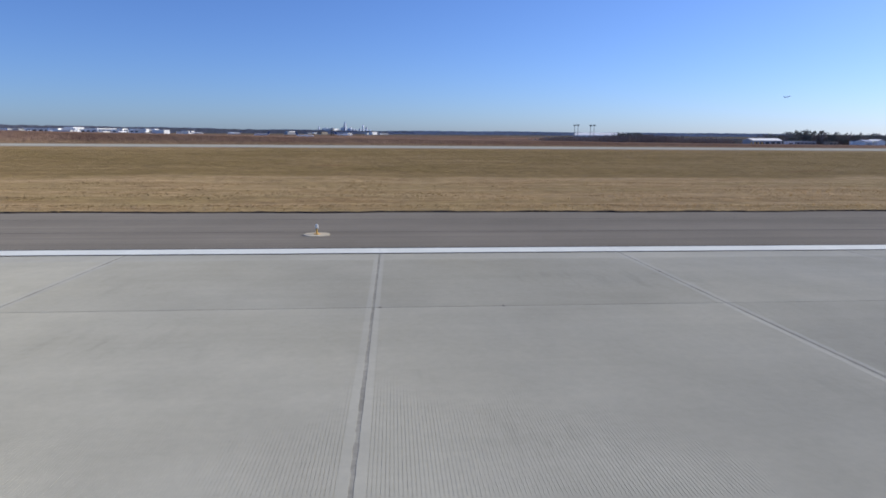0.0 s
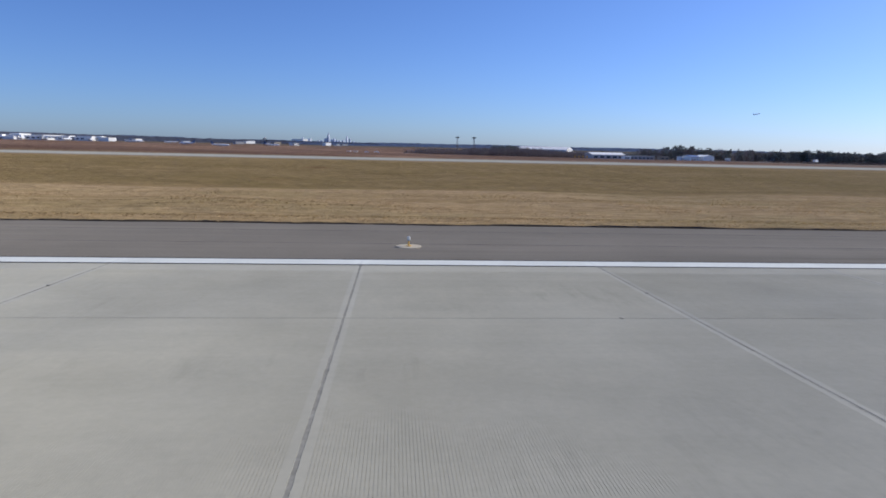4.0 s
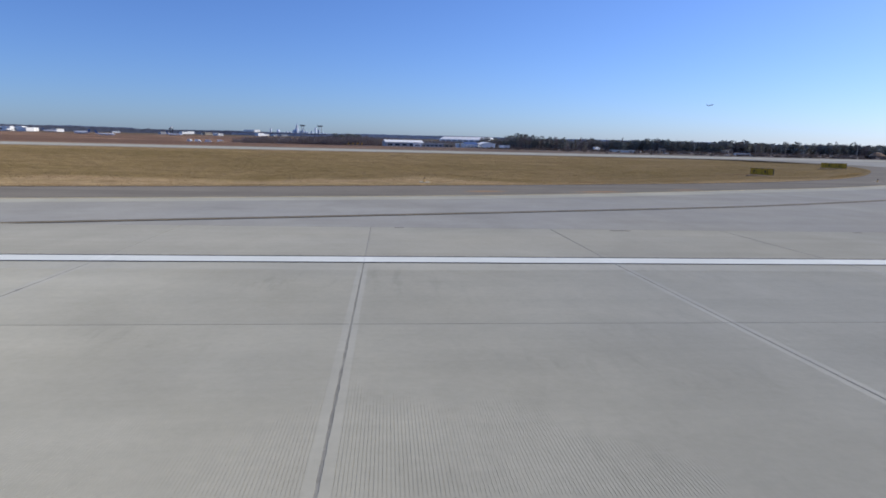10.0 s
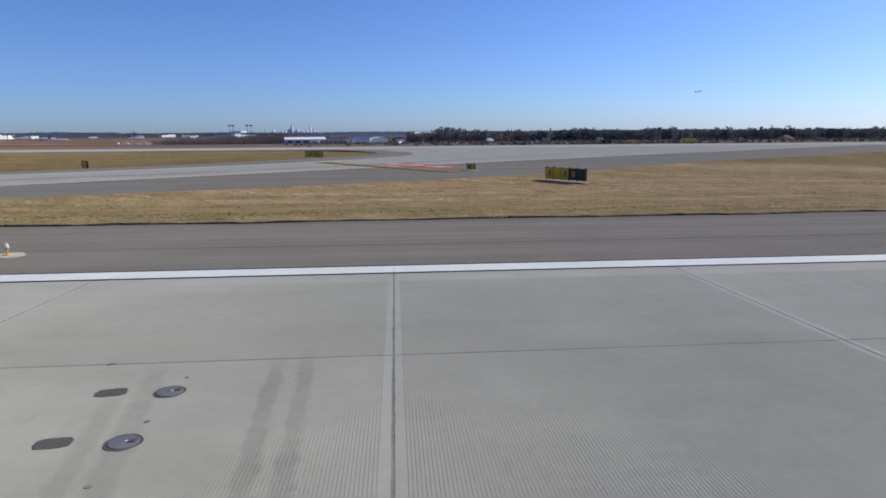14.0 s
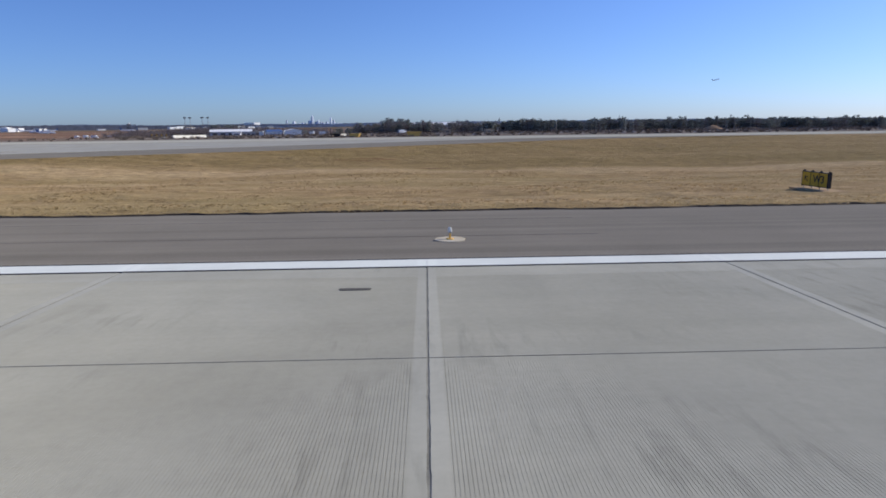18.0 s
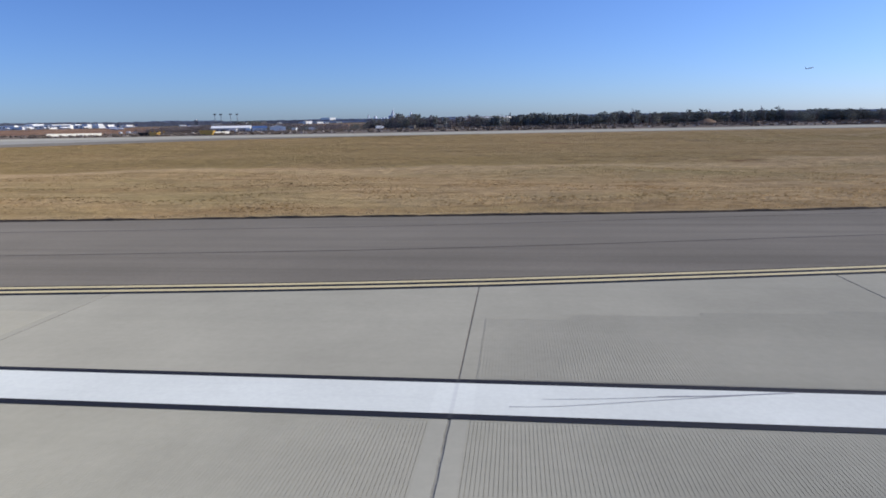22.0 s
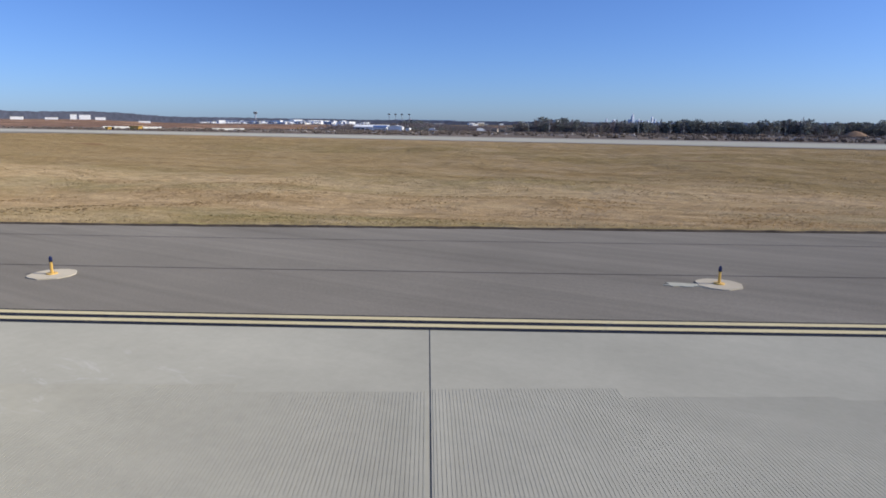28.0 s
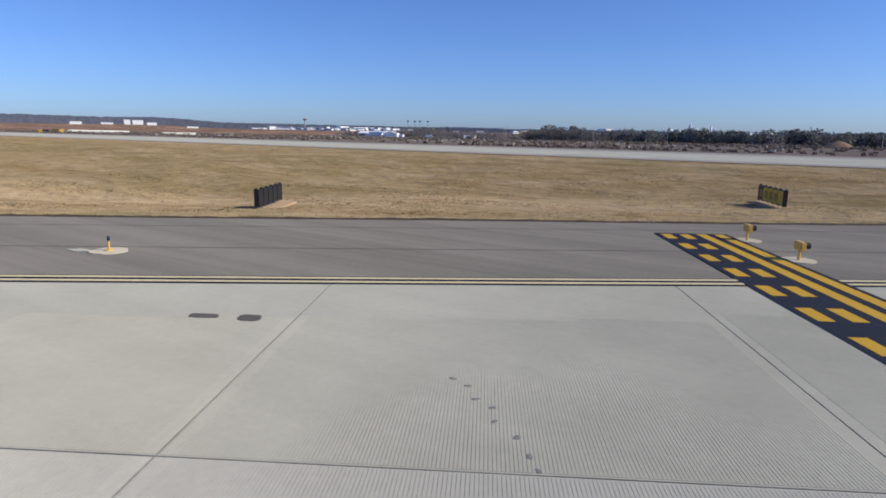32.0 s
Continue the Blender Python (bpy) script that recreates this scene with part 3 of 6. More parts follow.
gx = np.concatenate([np.linspace(-4900, -200, 26), np.arange(-190, 1000, 5), np.linspace(1010, 4900, 26)])
gy = np.concatenate([np.linspace(-2500, -60, 10), [-40, -24, 0, 24, 30, 34], np.arange(36, 166, 3), [165, 175, 190, 205, 209, 220, 240, 270, 300], np.linspace(340, 1000, 16), np.linspace(1080, 6300, 32)])
gy = np.unique(gy)
gverts = [(x, y, H(x, y)) for y in gy for x in gx]
nx = len(gx)
gfaces = [(j * nx + i, j * nx + i + 1, (j + 1) * nx + i + 1, (j + 1) * nx + i) for j in range(len(gy) - 1) for i in range(nx - 1)]
ground = tagged(new("ground", mesh_of("ground", gverts, gfaces, M_TURF, True)), "dormant straw-coloured turf with olive and clay patches", "ground", "", "structure")

# ---- pavements ----
runway = sheet("runway", straight(X0, -EDGE, X1, -EDGE, 12), straight(X0, 7.61, X1, 7.61, 12), -0.002, M_CONC, None, 8, label="pale grooved concrete runway with sawn joints", category="runway")
sheet("joint_bed", straight(502.9, 7.61, X1, 7.61, 12), straight(502.9, EDGE, X1, EDGE, 12), -0.009, M_JOINT, runway, 3)
sheet("joint_bed", straight(X0, 7.61, 502.9, 7.61, 12), straight(X0, EDGE, 502.9, EDGE, 12), -0.004, M_JOINT, runway, 3)
shoulder = sheet("pavement", straight(X0, EDGE, 700, EDGE, 40), np.array([(x, 32.9 + 0.12 * math.sin(x * 0.31) + 0.1 * math.sin(x * 0.83 + 1)) for x in np.linspace(X0, 700, 40)]), -0.004, M_ASPH, None, 6, label="weathered grey-brown asphalt runway shoulder", category="road shoulder")
sheet("far_shoulder", straight(X0, -EDGE - 11, X1, -EDGE - 11, 8), straight(X0, -EDGE, X1, -EDGE, 8), -0.004, M_ASPH, shoulder, 3)

ex_near, ex_far = np.array(EXIT_NEAR), np.array(EXIT_FAR)


def dense(c, k=8):
    """Index-matched refinement, so that paired curves stay paired."""
    out = []
    m = len(c)
    for i in range(m - 1):
        a, b, d, e = c[max(i - 1, 0)], c[i], c[i + 1], c[min(i + 2, m - 1)]
        for s in np.linspace(0, 1, k, endpoint=False):
            out.append(0.5 * (2 * b + (d - a) * s + (2 * a - 5 * b + 4 * d - e) * s * s + (3 * b - a - 3 * d + e) * s ** 3))
    out.append(c[-1])
    return np.array(out)


exit_road = sheet("road", dense(ex_near), dense(ex_far), 0.004, M_EXITCONC, None, 14, label="pale concrete high-speed exit taxiway curving off the runway", category="taxiway")
sheet("exit_shoulder_left", along(EXIT_FAR, 90), along(EXIT_GRASS_LEFT, 90), 0.0, M_ASPH, shoulder, 5)
sheet("exit_shoulder_right", along([(419, 27), (418, 31), (425, 37.7), (438, 45.2), (452, 54.5), (472, 70.5), (500, 93), (540, 122), (580, 146), (630, 166), (700, 171)], 70),
      along([(425, 27), (437, 32.8)] + EXIT_GRASS_RIGHT[1:], 70), 0.002, M_ASPHWEDGE, shoulder, 5)
taxi_c = along(TAXI_EDGE, 150)
taxi_road = sheet("road", np.array([(x, min(EDGE + 0.02, y - 0.02)) if x < 800 else (x + 0.25 * (y - 60), y - 60 + 0.0) for x, y in taxi_c]), taxi_c, -0.008, M_JOINT, None, 10, label="concrete high-speed exit taxiway with sawn slabs", category="taxiway")
sheet("taxi_shoulder", along(TAXI_EDGE, 150), along([(632, 32.9)] + TAXI_GRASS[2:], 150), 0.0, M_ASPHTAXI, shoulder, 6)
inner = np.array([(x, min(EDGE + 0.02, y - 0.02)) if x < 800 else (x + 0.25 * (y - 60), y - 60) for x, y in taxi_c])
outer = offset(taxi_c, -27)
sheet("inner_apron", inner, np.stack([outer[:, 0], np.maximum(outer[:, 1], inner[:, 1])], 1), -0.003, M_SLABTAXI, taxi_road, 6)
para = sheet("road", straight(-900, 170, 1500, 170, 30), straight(-900, 194, 1500, 194, 30), 0.012, M_CONC, None, 4, label="pale concrete parallel taxiway", category="taxiway")
sheet("taxiway_shoulder", straight(-900, 165, 1500, 165, 30), straight(-900, 170.2, 1500, 170.2, 30), 0.006, M_ASPHPALE, para, 2)
sheet("taxiway_shoulder", straight(-900, 193.8, 1500, 193.8, 30), straight(-900, 203, 1500, 203, 30), 0.006, M_ASPHPALE, para, 2)

# asphalt repair strips beside the edge line
for name, a, b, w0, w1 in (("asphalt_patch", 214, 249, 22.9, 24.15), ("asphalt_patch", 422.3, 426.7, 23.0, 24.1), ("asphalt_patch", 617.2, 640, 22.9, 24.45)):
    sheet(name, straight(a, w0, b, w0, 4), straight(a - 0.4, w1, b + 0.8, w1, 4), 0.006, M_PATCH, shoulder, 1)
line("asphalt_patch", offset(np.array([q for q in taxi_c if 833.5 < q[0] < 840]), 0.13), 0.12, 0.012, M_PATCH, shoulder)
# the turf's raised edge: a low bank of soil facing the asphalt, its colour darkened for shade
def turf_edge(c, low=0.05, high=0.12, reach=1.3):
    """Soil face and turf top along a curve that has the grass on its left."""
    rows = [offset(c, d) for d in (-0.06, 0.0, 0.12, 0.5, reach)]
    n = len(c)
    V, F, mi = [], [], []
    for i in range(n):
        k = noise.noise((c[i][0] * 0.9, c[i][1] * 0.9, 2)) * 0.5 + 0.5 + 0.35 * noise.noise((c[i][0] * 4, c[i][1] * 4, 6))
        hh = low + (high - low) * min(1.2, max(0.0, k))
        sway = 0.09 * noise.noise((c[i][0] * 1.6, c[i][1] * 1.6, 8))
        for d, (r, z) in enumerate(zip(rows, (0.0, hh * 0.8, hh, hh * 0.7, None))):
            x, y = r[i][0], r[i][1] + sway
            V.append((x, y, H(x, y) - 0.03 if z is None else P(y) + z))
        if i:
            a = 5 * i
            for d in range(4):
                F.append((a - 5 + d, a + d, a + d + 1, a - 4 + d))
                mi.append(1 if d == 0 else 0)
    me = mesh_of("turf_edge", V, F, M_TURF)
    me.materials.append(M_SHADESOIL)
    me.polygons.foreach_set("material_index", mi)
    if sum(p.normal.z * p.area for p in me.polygons) < 0:
        me.flip_normals()
    part("turf_edge", me, M_TURF, ground)


turf_edge(np.array([(x, 32.9 + 0.12 * math.sin(x * 0.31) + 0.1 * math.sin(x * 0.83 + 1)) for x in np.arange(X0, 238, 0.25)]))
turf_edge(np.array([(x, 32.9 + 0.12 * math.sin(x * 0.31) + 0.1 * math.sin(x * 0.83 + 1)) for x in np.arange(437, 637.3, 0.25)]))
turf_edge(along(TAXI_GRASS[2:], 1500))
turf_edge(along(EXIT_GRASS_LEFT[:11], 700), 0.03, 0.06)
turf_edge(along(EXIT_GRASS_RIGHT, 500)[::-1], 0.03, 0.06)
# paving lane seams of the shoulder
for yy in (26.6, 30.4):
    line("lane_seam", np.array([(x, yy + 0.03 * math.sin(x * 0.7)) for x in np.linspace(X0, 600, 60)]), 0.06, 0.0, M_SEAM, shoulder)
line("lane_seam", offset(along(TAXI_EDGE[2:26], 120), 3.6), 0.06, 0.004, M_SEAM, shoulder)
line("lane_seam", offset(along(TAXI_EDGE[2:26], 120), 7.6), 0.06, 0.004, M_SEAM, shoulder)

# ---- markings ----
marks = tagged(new("trim"), "painted runway markings", "marking", "", "structure")


def bar(x0, x1, y0, y1, mat, z, name="stripe"):
    return sheet(name, straight(x0, y0, x1, y0, max(2, int((x1 - x0) / 20))), straight(x0, y1, x1, y1, max(2, int((x1 - x0) / 20))), z, mat, marks, 1)


bar(X0, X1, 21.95, 22.86, M_WHITE, 0.010, "edge_stripe")
bar(X0, X1, 21.82, 21.95, M_BLACK, 0.008, "black_border")
bar(X0, X1, 22.86, 22.99, M_BLACK, 0.010, "black_border")
bar(X0, X1, -22.86, -21.95, M_WHITE, 0.010, "edge_stripe")
for right, rows in ((326.2, (11.0,)), (478.6, (11.0,)), (631.0, (11.0, 14.52))):
    for y0 in rows:
        bar(right - 23.07, right + 0.22, y0 - 0.19, y0 + 2.0, M_BLACK, 0.008, "black_border")
        bar(right - 22.86, right, y0, y0 + 1.80, M_BARPAINT, 0.012, "touchdown_bar")
lead = along([(225, 1.0), (262, 5.6), (283.5, 9.3), (294.3, 11.3), (314, 15.4), (322.5, 17.5), (336, 21.1), (356, 26.5), (366.3, 29.8), (379.4, 33.5), (391, 36.9), (404, 41.0), (418, 47.0), (433, 54.8), (466, 75), (490, 96), (520, 124)], 160)
line("black_border", lead, 0.62, 0.014, M_BLACK, marks)
k = int(np.argmin(abs(lead[:, 0] - 350)))
line("lead_off_line", lead[:k + 1], 0.31, 0.018, M_YELLOW, marks)
line("lead_off_line", lead[k:], 0.31, 0.018, M_WORNYEL, marks)
nose = along([(424.8, 23.25), (423.1, 23.35), (421.6, 23.75), (420.1, 24.6), (418.8, 26.1), (418.2, 27.8), (418.0, 29.6), (418.0, 31.4), (419.0, 33.5), (421.3, 35.6), (425.3, 37.9), (438, 45.2), (452, 54.5), (472, 70.5), (500, 93), (540, 122)], 160)
for d, w_, mt in ((-0.42, 0.10, M_BLACK), (-0.28, 0.13, M_FADEDYEL), (-0.12, 0.13, M_BLACK), (0.04, 0.13, M_FADEDYEL), (0.18, 0.10, M_BLACK)):
    line("edge_stripe" if mt == M_FADEDYEL else "black_border", offset(nose, d), w_, 0.016, mt, marks)
# the exit's edges stay pale where no wheel runs
line("pale_edge", offset(nose[58:], 1.35), 1.9, 0.009, M_CONC, exit_road)
# a tyre's trace across the white stripe
line("tyre_mark", along([(694.1, 22.18), (694.7, 22.24), (696.0, 22.52), (697.5, 22.84)], 24), 0.012, 0.0135, M_SKID, marks)
line("tyre_mark", along([(694.5, 22.42), (695.3, 22.50), (696.3, 22.66)], 12), 0.009, 0.015, M_SKID, marks)
line("tyre_mark", along([(695.9, 22.60), (696.7, 22.69), (697.6, 22.85)], 12), 0.024, 0.015, M_SKID, marks)
# chalky scrapes dragged over two slabs of the exit
rnd = random.Random(64)
for cx, cy, count in ((821.5, 67.0, 6), (822.6, 69.2, 7)):
    for _ in range(count):
        px, py, far = cx + rnd.gauss(0, 0.32), cy + rnd.gauss(0, 0.28), rnd.uniform(0.18, 0.40)
        a = radians(rnd.uniform(48, 60))
        dx, dy, bend = far * math.cos(a), far * math.sin(a), rnd.uniform(-0.03, 0.03)
        line("scrape", along([(px - dx, py - dy), (px + bend, py - bend), (px + dx, py + dy)], 10), rnd.uniform(0.010, 0.028), 0.013, M_CHALK, marks)
exl = along(EXIT_FAR[:10], 90)
line("pale_edge", offset(exl, -1.6), 2.0, 0.009, M_CONC, exit_road)
for d in (-0.15, -0.55):
    line("edge_stripe", offset(exl, d), 0.15, 0.014, M_PALEYEL, marks)
START = int(np.searchsorted(taxi_c[:, 0], 640.2))
stripe_edge = np.concatenate([[(639.9, float(np.interp(639.9, taxi_c[:, 0], taxi_c[:, 1])))], taxi_c[START:130]])
for d, w, mt, z, nm in ((-0.30, 0.72, M_BLACK, 0.014, "black_border"), (-0.10, 0.17, M_PALEYEL, 0.018, "edge_stripe"), (-0.45, 0.17, M_PALEYEL, 0.018, "edge_stripe")):
    line(nm, offset(stripe_edge, d), w, z, mt, marks)


def hold_pattern(ox, oy, length, turn, z=0.022):
    """A holding position marking: two broken lines on the runway side, two unbroken ones beyond."""
    a, nrm = np.array([math.sin(radians(turn)), -math.cos(radians(turn))]), np.array([math.cos(radians(turn)), math.sin(radians(turn))])
    o = np.array([ox, oy])

    def strip(s0, s1, w0, w1, mat, zz, name):
        p = [o + a * s + nrm * w for s, w in ((s0, w0), (s1, w0), (s0, w1), (s1, w1))]
        k = max(2, int((s1 - s0) / 1.5))
        sheet(name, straight(*p[0], *p[1], k), straight(*p[2], *p[3], k), zz, mat, marks, 1)
    strip(-0.15, length, -0.15, 2.28, M_BLACK, z, "black_border")
    s = 0.1
    while s < length:
        for w in (0.0, 0.61):
            strip(s, min(length, s + 0.91), w, w + 0.32, M_HOLDYEL, z + 0.004, "broken_stripe")
        s += 1.82
    for w in (1.22, 1.80):
        strip(0, length, w, w + 0.32, M_HOLDYEL, z + 0.004, "solid_stripe")


hold_pattern(868.35, 110.55, 40, 31)
hold_pattern(476, 99, 34, 30)
for s in range(3):
    o = np.array([484.6, 92.4]) + s * 5.4 * np.array([0.5, -0.866])
    q = [o, o + np.array([0.5, -0.866]) * 4.4]
    nrm = np.array([0.866, 0.5]) * 4.6
    sheet("red_panel", q, [p + nrm for p in q], 0.022, M_RED, marks, 1)
    for k in (0.9, 2.0, 3.1):
        c = o + np.array([0.5, -0.866]) * k + nrm * 0.25
        sheet("white_bar", [c, c + np.array([0.5, -0.866]) * 0.5], [c + nrm * 0.5, c + nrm * 0.5 + np.array([0.5, -0.866]) * 0.5], 0.027, M_WHITE, marks, 1)


# ---- small helpers for things ----
def foot(x, y, turn=0.0, z=None):
    """A pose on the earth or pavement."""
    return pose(x, y, (H(x, y) if z is None else z), 0, 0, turn)


def on_pave(x, y, turn=0.0, up=0.0):
    return pose(x, y, P(y) + up, 0, 0, turn)


def disc(r, hgt, at=(0, 0, 0), n=24, wob=0.0, seed=0):
    rnd = random.Random(seed)
    bm = bmesh.new()
    ks = [1 + rnd.uniform(-wob, wob) for _ in range(n)]
    top = [bm.verts.new((at[0] + r * k * math.cos(2 * math.pi * i / n), at[1] + r * k * math.sin(2 * math.pi * i / n), at[2] + hgt)) for i, k in enumerate(ks)]
    low = [bm.verts.new((v.co.x * 1.01, v.co.y * 1.01, at[2] - 0.05)) for v in top]
    bm.faces.new(top)
    for i in range(n):
        bm.faces.new((low[i], low[(i + 1) % n], top[(i + 1) % n], top[i]))
    return bm


def ragged_patch(hx, hy, seed, n=40):
    """A thin asphalt repair: a skewed block with crumbled edges."""
    bm = bmesh.new()
    skew = 0.4 * noise.noise((seed * 1.7, 2, 0)) - 0.1
    top = []
    for i in range(n):
        a = 2 * math.pi * i / n
        c, q = math.cos(a), math.sin(a)
        k = (c ** 4 + q ** 4) ** -0.25 * (1 + 0.10 * noise.noise((3 * c, 3 * q, seed)) + 0.09 * noise.noise((9 * c, 9 * q, seed + 5)))
        top.append(bm.verts.new((hx * k * c + skew * hy * k * q, hy * k * q, 0.005)))
    low = [bm.verts.new((v.co.x * 1.03, v.co.y * 1.03, -0.05)) for v in top]
    bm.faces.new(top)
    for i in range(n):
        bm.faces.new((low[i], low[(i + 1) % n], top[(i + 1) % n], top[i]))
    return bm


# ---- lights beside the pavement ----
def edge_light(kind):
    """An elevated edge light: concrete pad, post with collar, lens."""
    if kind == "runway":
        t = thing("runway_edge_light", Matrix(), "clear-lensed runway edge light on a pale concrete pad", "airfield light", "runway edge lights")
    else:
        t = thing("taxiway_edge_light", Matrix(), "yellow taxiway edge light with blue lens on a concrete pad", "airfield light", "taxiway edge lights")
    part("pad", disc(0.48, 0.02, wob=0.05, seed=3), M_PAD, t)
    part("base_plate", cyl(0.12, 0.11, 0.03, (0, 0, 0.02), 14), M_YELPAINT, t)
    if kind == "runway":
        part("post", cyl(0.035, 0.03, 0.17, (0, 0, 0.05), 10), M_YELPAINT, t)
        part("collar", cyl(0.065, 0.07, 0.04, (0, 0, 0.22), 12), M_METAL, t)
        bm = cyl(0.07, 0.06, 0.10, (0, 0, 0.26), 14)
        cyl(0.06, 0.02, 0.04, (0, 0, 0.36), 14, bm)
        part("lens", bm, M_CLEAR, t)
    else:
        part("post", cyl(0.032, 0.028, 0.24, (0, 0, 0.05), 10), M_YELPAINT, t)
        part("collar", cyl(0.038, 0.038, 0.03, (0, 0, 0.29), 12), M_SIGNBLACK, t)
        bm = cyl(0.036, 0.036, 0.07, (0, 0, 0.32), 14)
        cyl(0.036, 0.012, 0.03, (0, 0, 0.39), 14, bm)
        part("lens", bm, M_BLUEGLASS, t)
    return t


rl = edge_light("runway")
rl.matrix_basis = on_pave(-2.4, 25.9)
for k in range(-1, 12):
    x = -2.4 + 59.75 * k
    if k and not 240 < x < 470:
        copy_thing(rl, on_pave(x, 25.9, 40 * k))
tl = edge_light("taxiway")
tl.matrix_basis = on_pave(673.8, 29.0)
for i, (x, y) in enumerate(((277.7, 29.1), (333.3, 37.4), (385, 60.2), (423.7, 34.5), (421.4, 29.7), (437.6, 45), (456, 58.2), (481, 79), (440, 74), (729.7, 38.35), (783.8, 56.6), (803.65, 65.4), (816.7, 72.1), (834.35, 81), (857.2, 97.7), (888, 121))):
    copy_thing(tl, on_pave(x, y, 50 * i, 0.004))
for i, (x, y) in enumerate(((856.5, 97.3), (816.0, 71.65), (673.1, 28.95))):
    part("cement_smear", disc(0.34, 0.012, (0, 0, 0), 18, 0.3, i), M_CONC, shoulder, m=on_pave(x, y, 20, 0.006) @ Matrix.Diagonal((1.05, 0.5, 1, 1)))


def inset_light():
    """A flush light: sealed ring, steel top, raised prism."""
    t = thing("inset_light", Matrix(), "round steel in-pavement light set flush in concrete", "airfield light", "in-pavement lights")
    part("sealant_ring", disc(0.205, 0.004, n=28, wob=0.05), M_OIL, t)
    bm = cyl(0.175, 0.165, 0.010, (0, 0, 0.002), 28)
    part("steel_top", bm, M_STEELPLATE, t)
    part("prism", box(0.09, 0.06, 0.010, (0.09, 0, 0.011), 0.004), M_OIL, t)
    part("lens", box(0.04, 0.035, 0.008, (0.03, 0, 0.012), 0.003), M_CLEAR, t)
    return t


il = inset_light()
il.matrix_basis = on_pave(714.8, 26.1, 20, 0.004)
copy_thing(il, on_pave(293.85, 11.85, 12, 0.006))
sheet("repair_band", straight(293.2, 11.62, 294.7, 11.9, 2), straight(293.1, 12.3, 294.6, 12.35, 2), 0.002, M_CLEANBAND, runway, 1)
rnd = random.Random(5)
for k in range(-6, 5):
    x = 515.1 + 30.48 * k
    if k in (-6, -4, -3, 0, 2, 4):
        sheet("repair_band", straight(x - 0.5, 10.0, x - 0.5, 14.6, 2), straight(x + 0.5, 10.0, x + 0.42, 14.6, 2), 0.002, M_CLEANBAND, runway, 1)
    for j, y in enumerate((11.0, 12.5, 14.0)):
        copy_thing(il, on_pave(x, y, rnd.uniform(-20, 20), 0.005))
        part("drill_core", disc(0.035, 0.005, n=8), M_JOINT, runway, m=on_pave(x + 0.05, y + 0.55, 0, 0.002))
        if k in (-4, -3, -1) or (k == -2 and j):
            if k in (-3, -2) and j == 2:
                part("asphalt_patch", ragged_patch(0.22, 0.10, k + 70), M_PATCH, runway, m=on_pave(x + 0.8, y - 0.03, 0, 0.003))
            s = rnd.uniform(0.8, 1.1)
            part("asphalt_patch", ragged_patch(0.20 * s, 0.13, k * 3 + j), M_PATCH, runway, m=on_pave(x - 0.80, y + 0.05, rnd.uniform(4, 10), 0.003))
for x, y, sx, sy in ((592.8, 19.6, 0.7, 0.16), (427.0, 19.7, 0.75, 0.25), (642.5, 21.1, 0.28, 0.10), (650.1, 21.4, 0.34, 0.12), (864.4, 95.5, 0.55, 0.25), (865.15, 95.9, 0.42, 0.38), (356.2, 26.02, 0.8, 0.26), (391.6, 29.35, 1.0, 0.16), (382.2, 29.6, 0.42, 0.14), (402.5, 29.45, 0.45, 0.12)):
    part("asphalt_patch", ragged_patch(sx * 0.48, sy * 0.48, int(x)), M_PATCH, runway, m=on_pave(x, y, 30 if x > 800 else 0, 0.012))


# a landing's skid marks: two dark bands, smeared thin between
for x0, x1, y0, w0, w1, mt in ((226.0, 234.7, 9.58, 0.17, 0.15, M_DRIP), (234.6, 249.9, 9.56, 0.06, 0.05, M_DRIP), (234.9, 248.0, 9.66, 0.05, 0.03, M_RUBBER), (242.6, 249.9, 9.38, 0.13, 0.10, M_OIL), (238.8, 242.3, 8.60, 0.15, 0.11, M_DRIP), (235.6, 238.0, 8.63, 0.09, 0.11, M_RUBBER)):
    y1 = y0 - 0.012 * (x1 - x0) * (0 if y0 > 9.5 and x1 < 240 else 1)
    sheet("skid_mark", straight(x0, y0 - w0 / 2, x1, y1 - w1 / 2, 3), straight(x0 - 0.3, y0 + w0 / 2, x1 + 0.3, y1 + w1 / 2, 3), 0.004, mt, runway, 1)


def guard_light(x, y, turn):
    """An elevated runway guard light: post, yellow housing, two hooded lamps."""
    t = thing("runway_guard_light", on_pave(x, y, turn, 0.006) @ Matrix.Scale(0.8, 4), "yellow twin-lamp runway guard light on a pad", "airfield light", "runway guard lights")
    part("pad", disc(0.55, 0.02, wob=0.05, seed=9), M_PAD, t)
    part("post", cyl(0.05, 0.045, 0.34, (0, 0, 0.02), 10), M_YELPAINT, t)
    part("housing", box(0.20, 0.52, 0.30, (0, 0, 0.36), 0.03), M_YELPAINT, t, "yellow steel housing")
    for s in (-0.13, 0.13):
        bm = bmesh.new()
        bmesh.ops.create_cone(bm, cap_ends=False, segments=14, radius1=0.11, radius2=0.11, depth=0.16, matrix=Matrix.Translation((0.16, s, 0.53)) @ Matrix.Rotation(math.pi / 2, 4, 'Y'))
        hood = part("hood", bm, M_SIGNBLACK, t)
        bm = bmesh.new()
        bmesh.ops.create_circle(bm, cap_ends=True, segments=14, radius=0.10, matrix=Matrix.Translation((0.12, s, 0.53)) @ Matrix.Rotation(math.pi / 2, 4, 'Y'))
        part("lamp", bm, M_GLASS, hood)
    return t


guard_light(871.0, 111.0, 31)
guard_light(872.7, 108.3, 31)


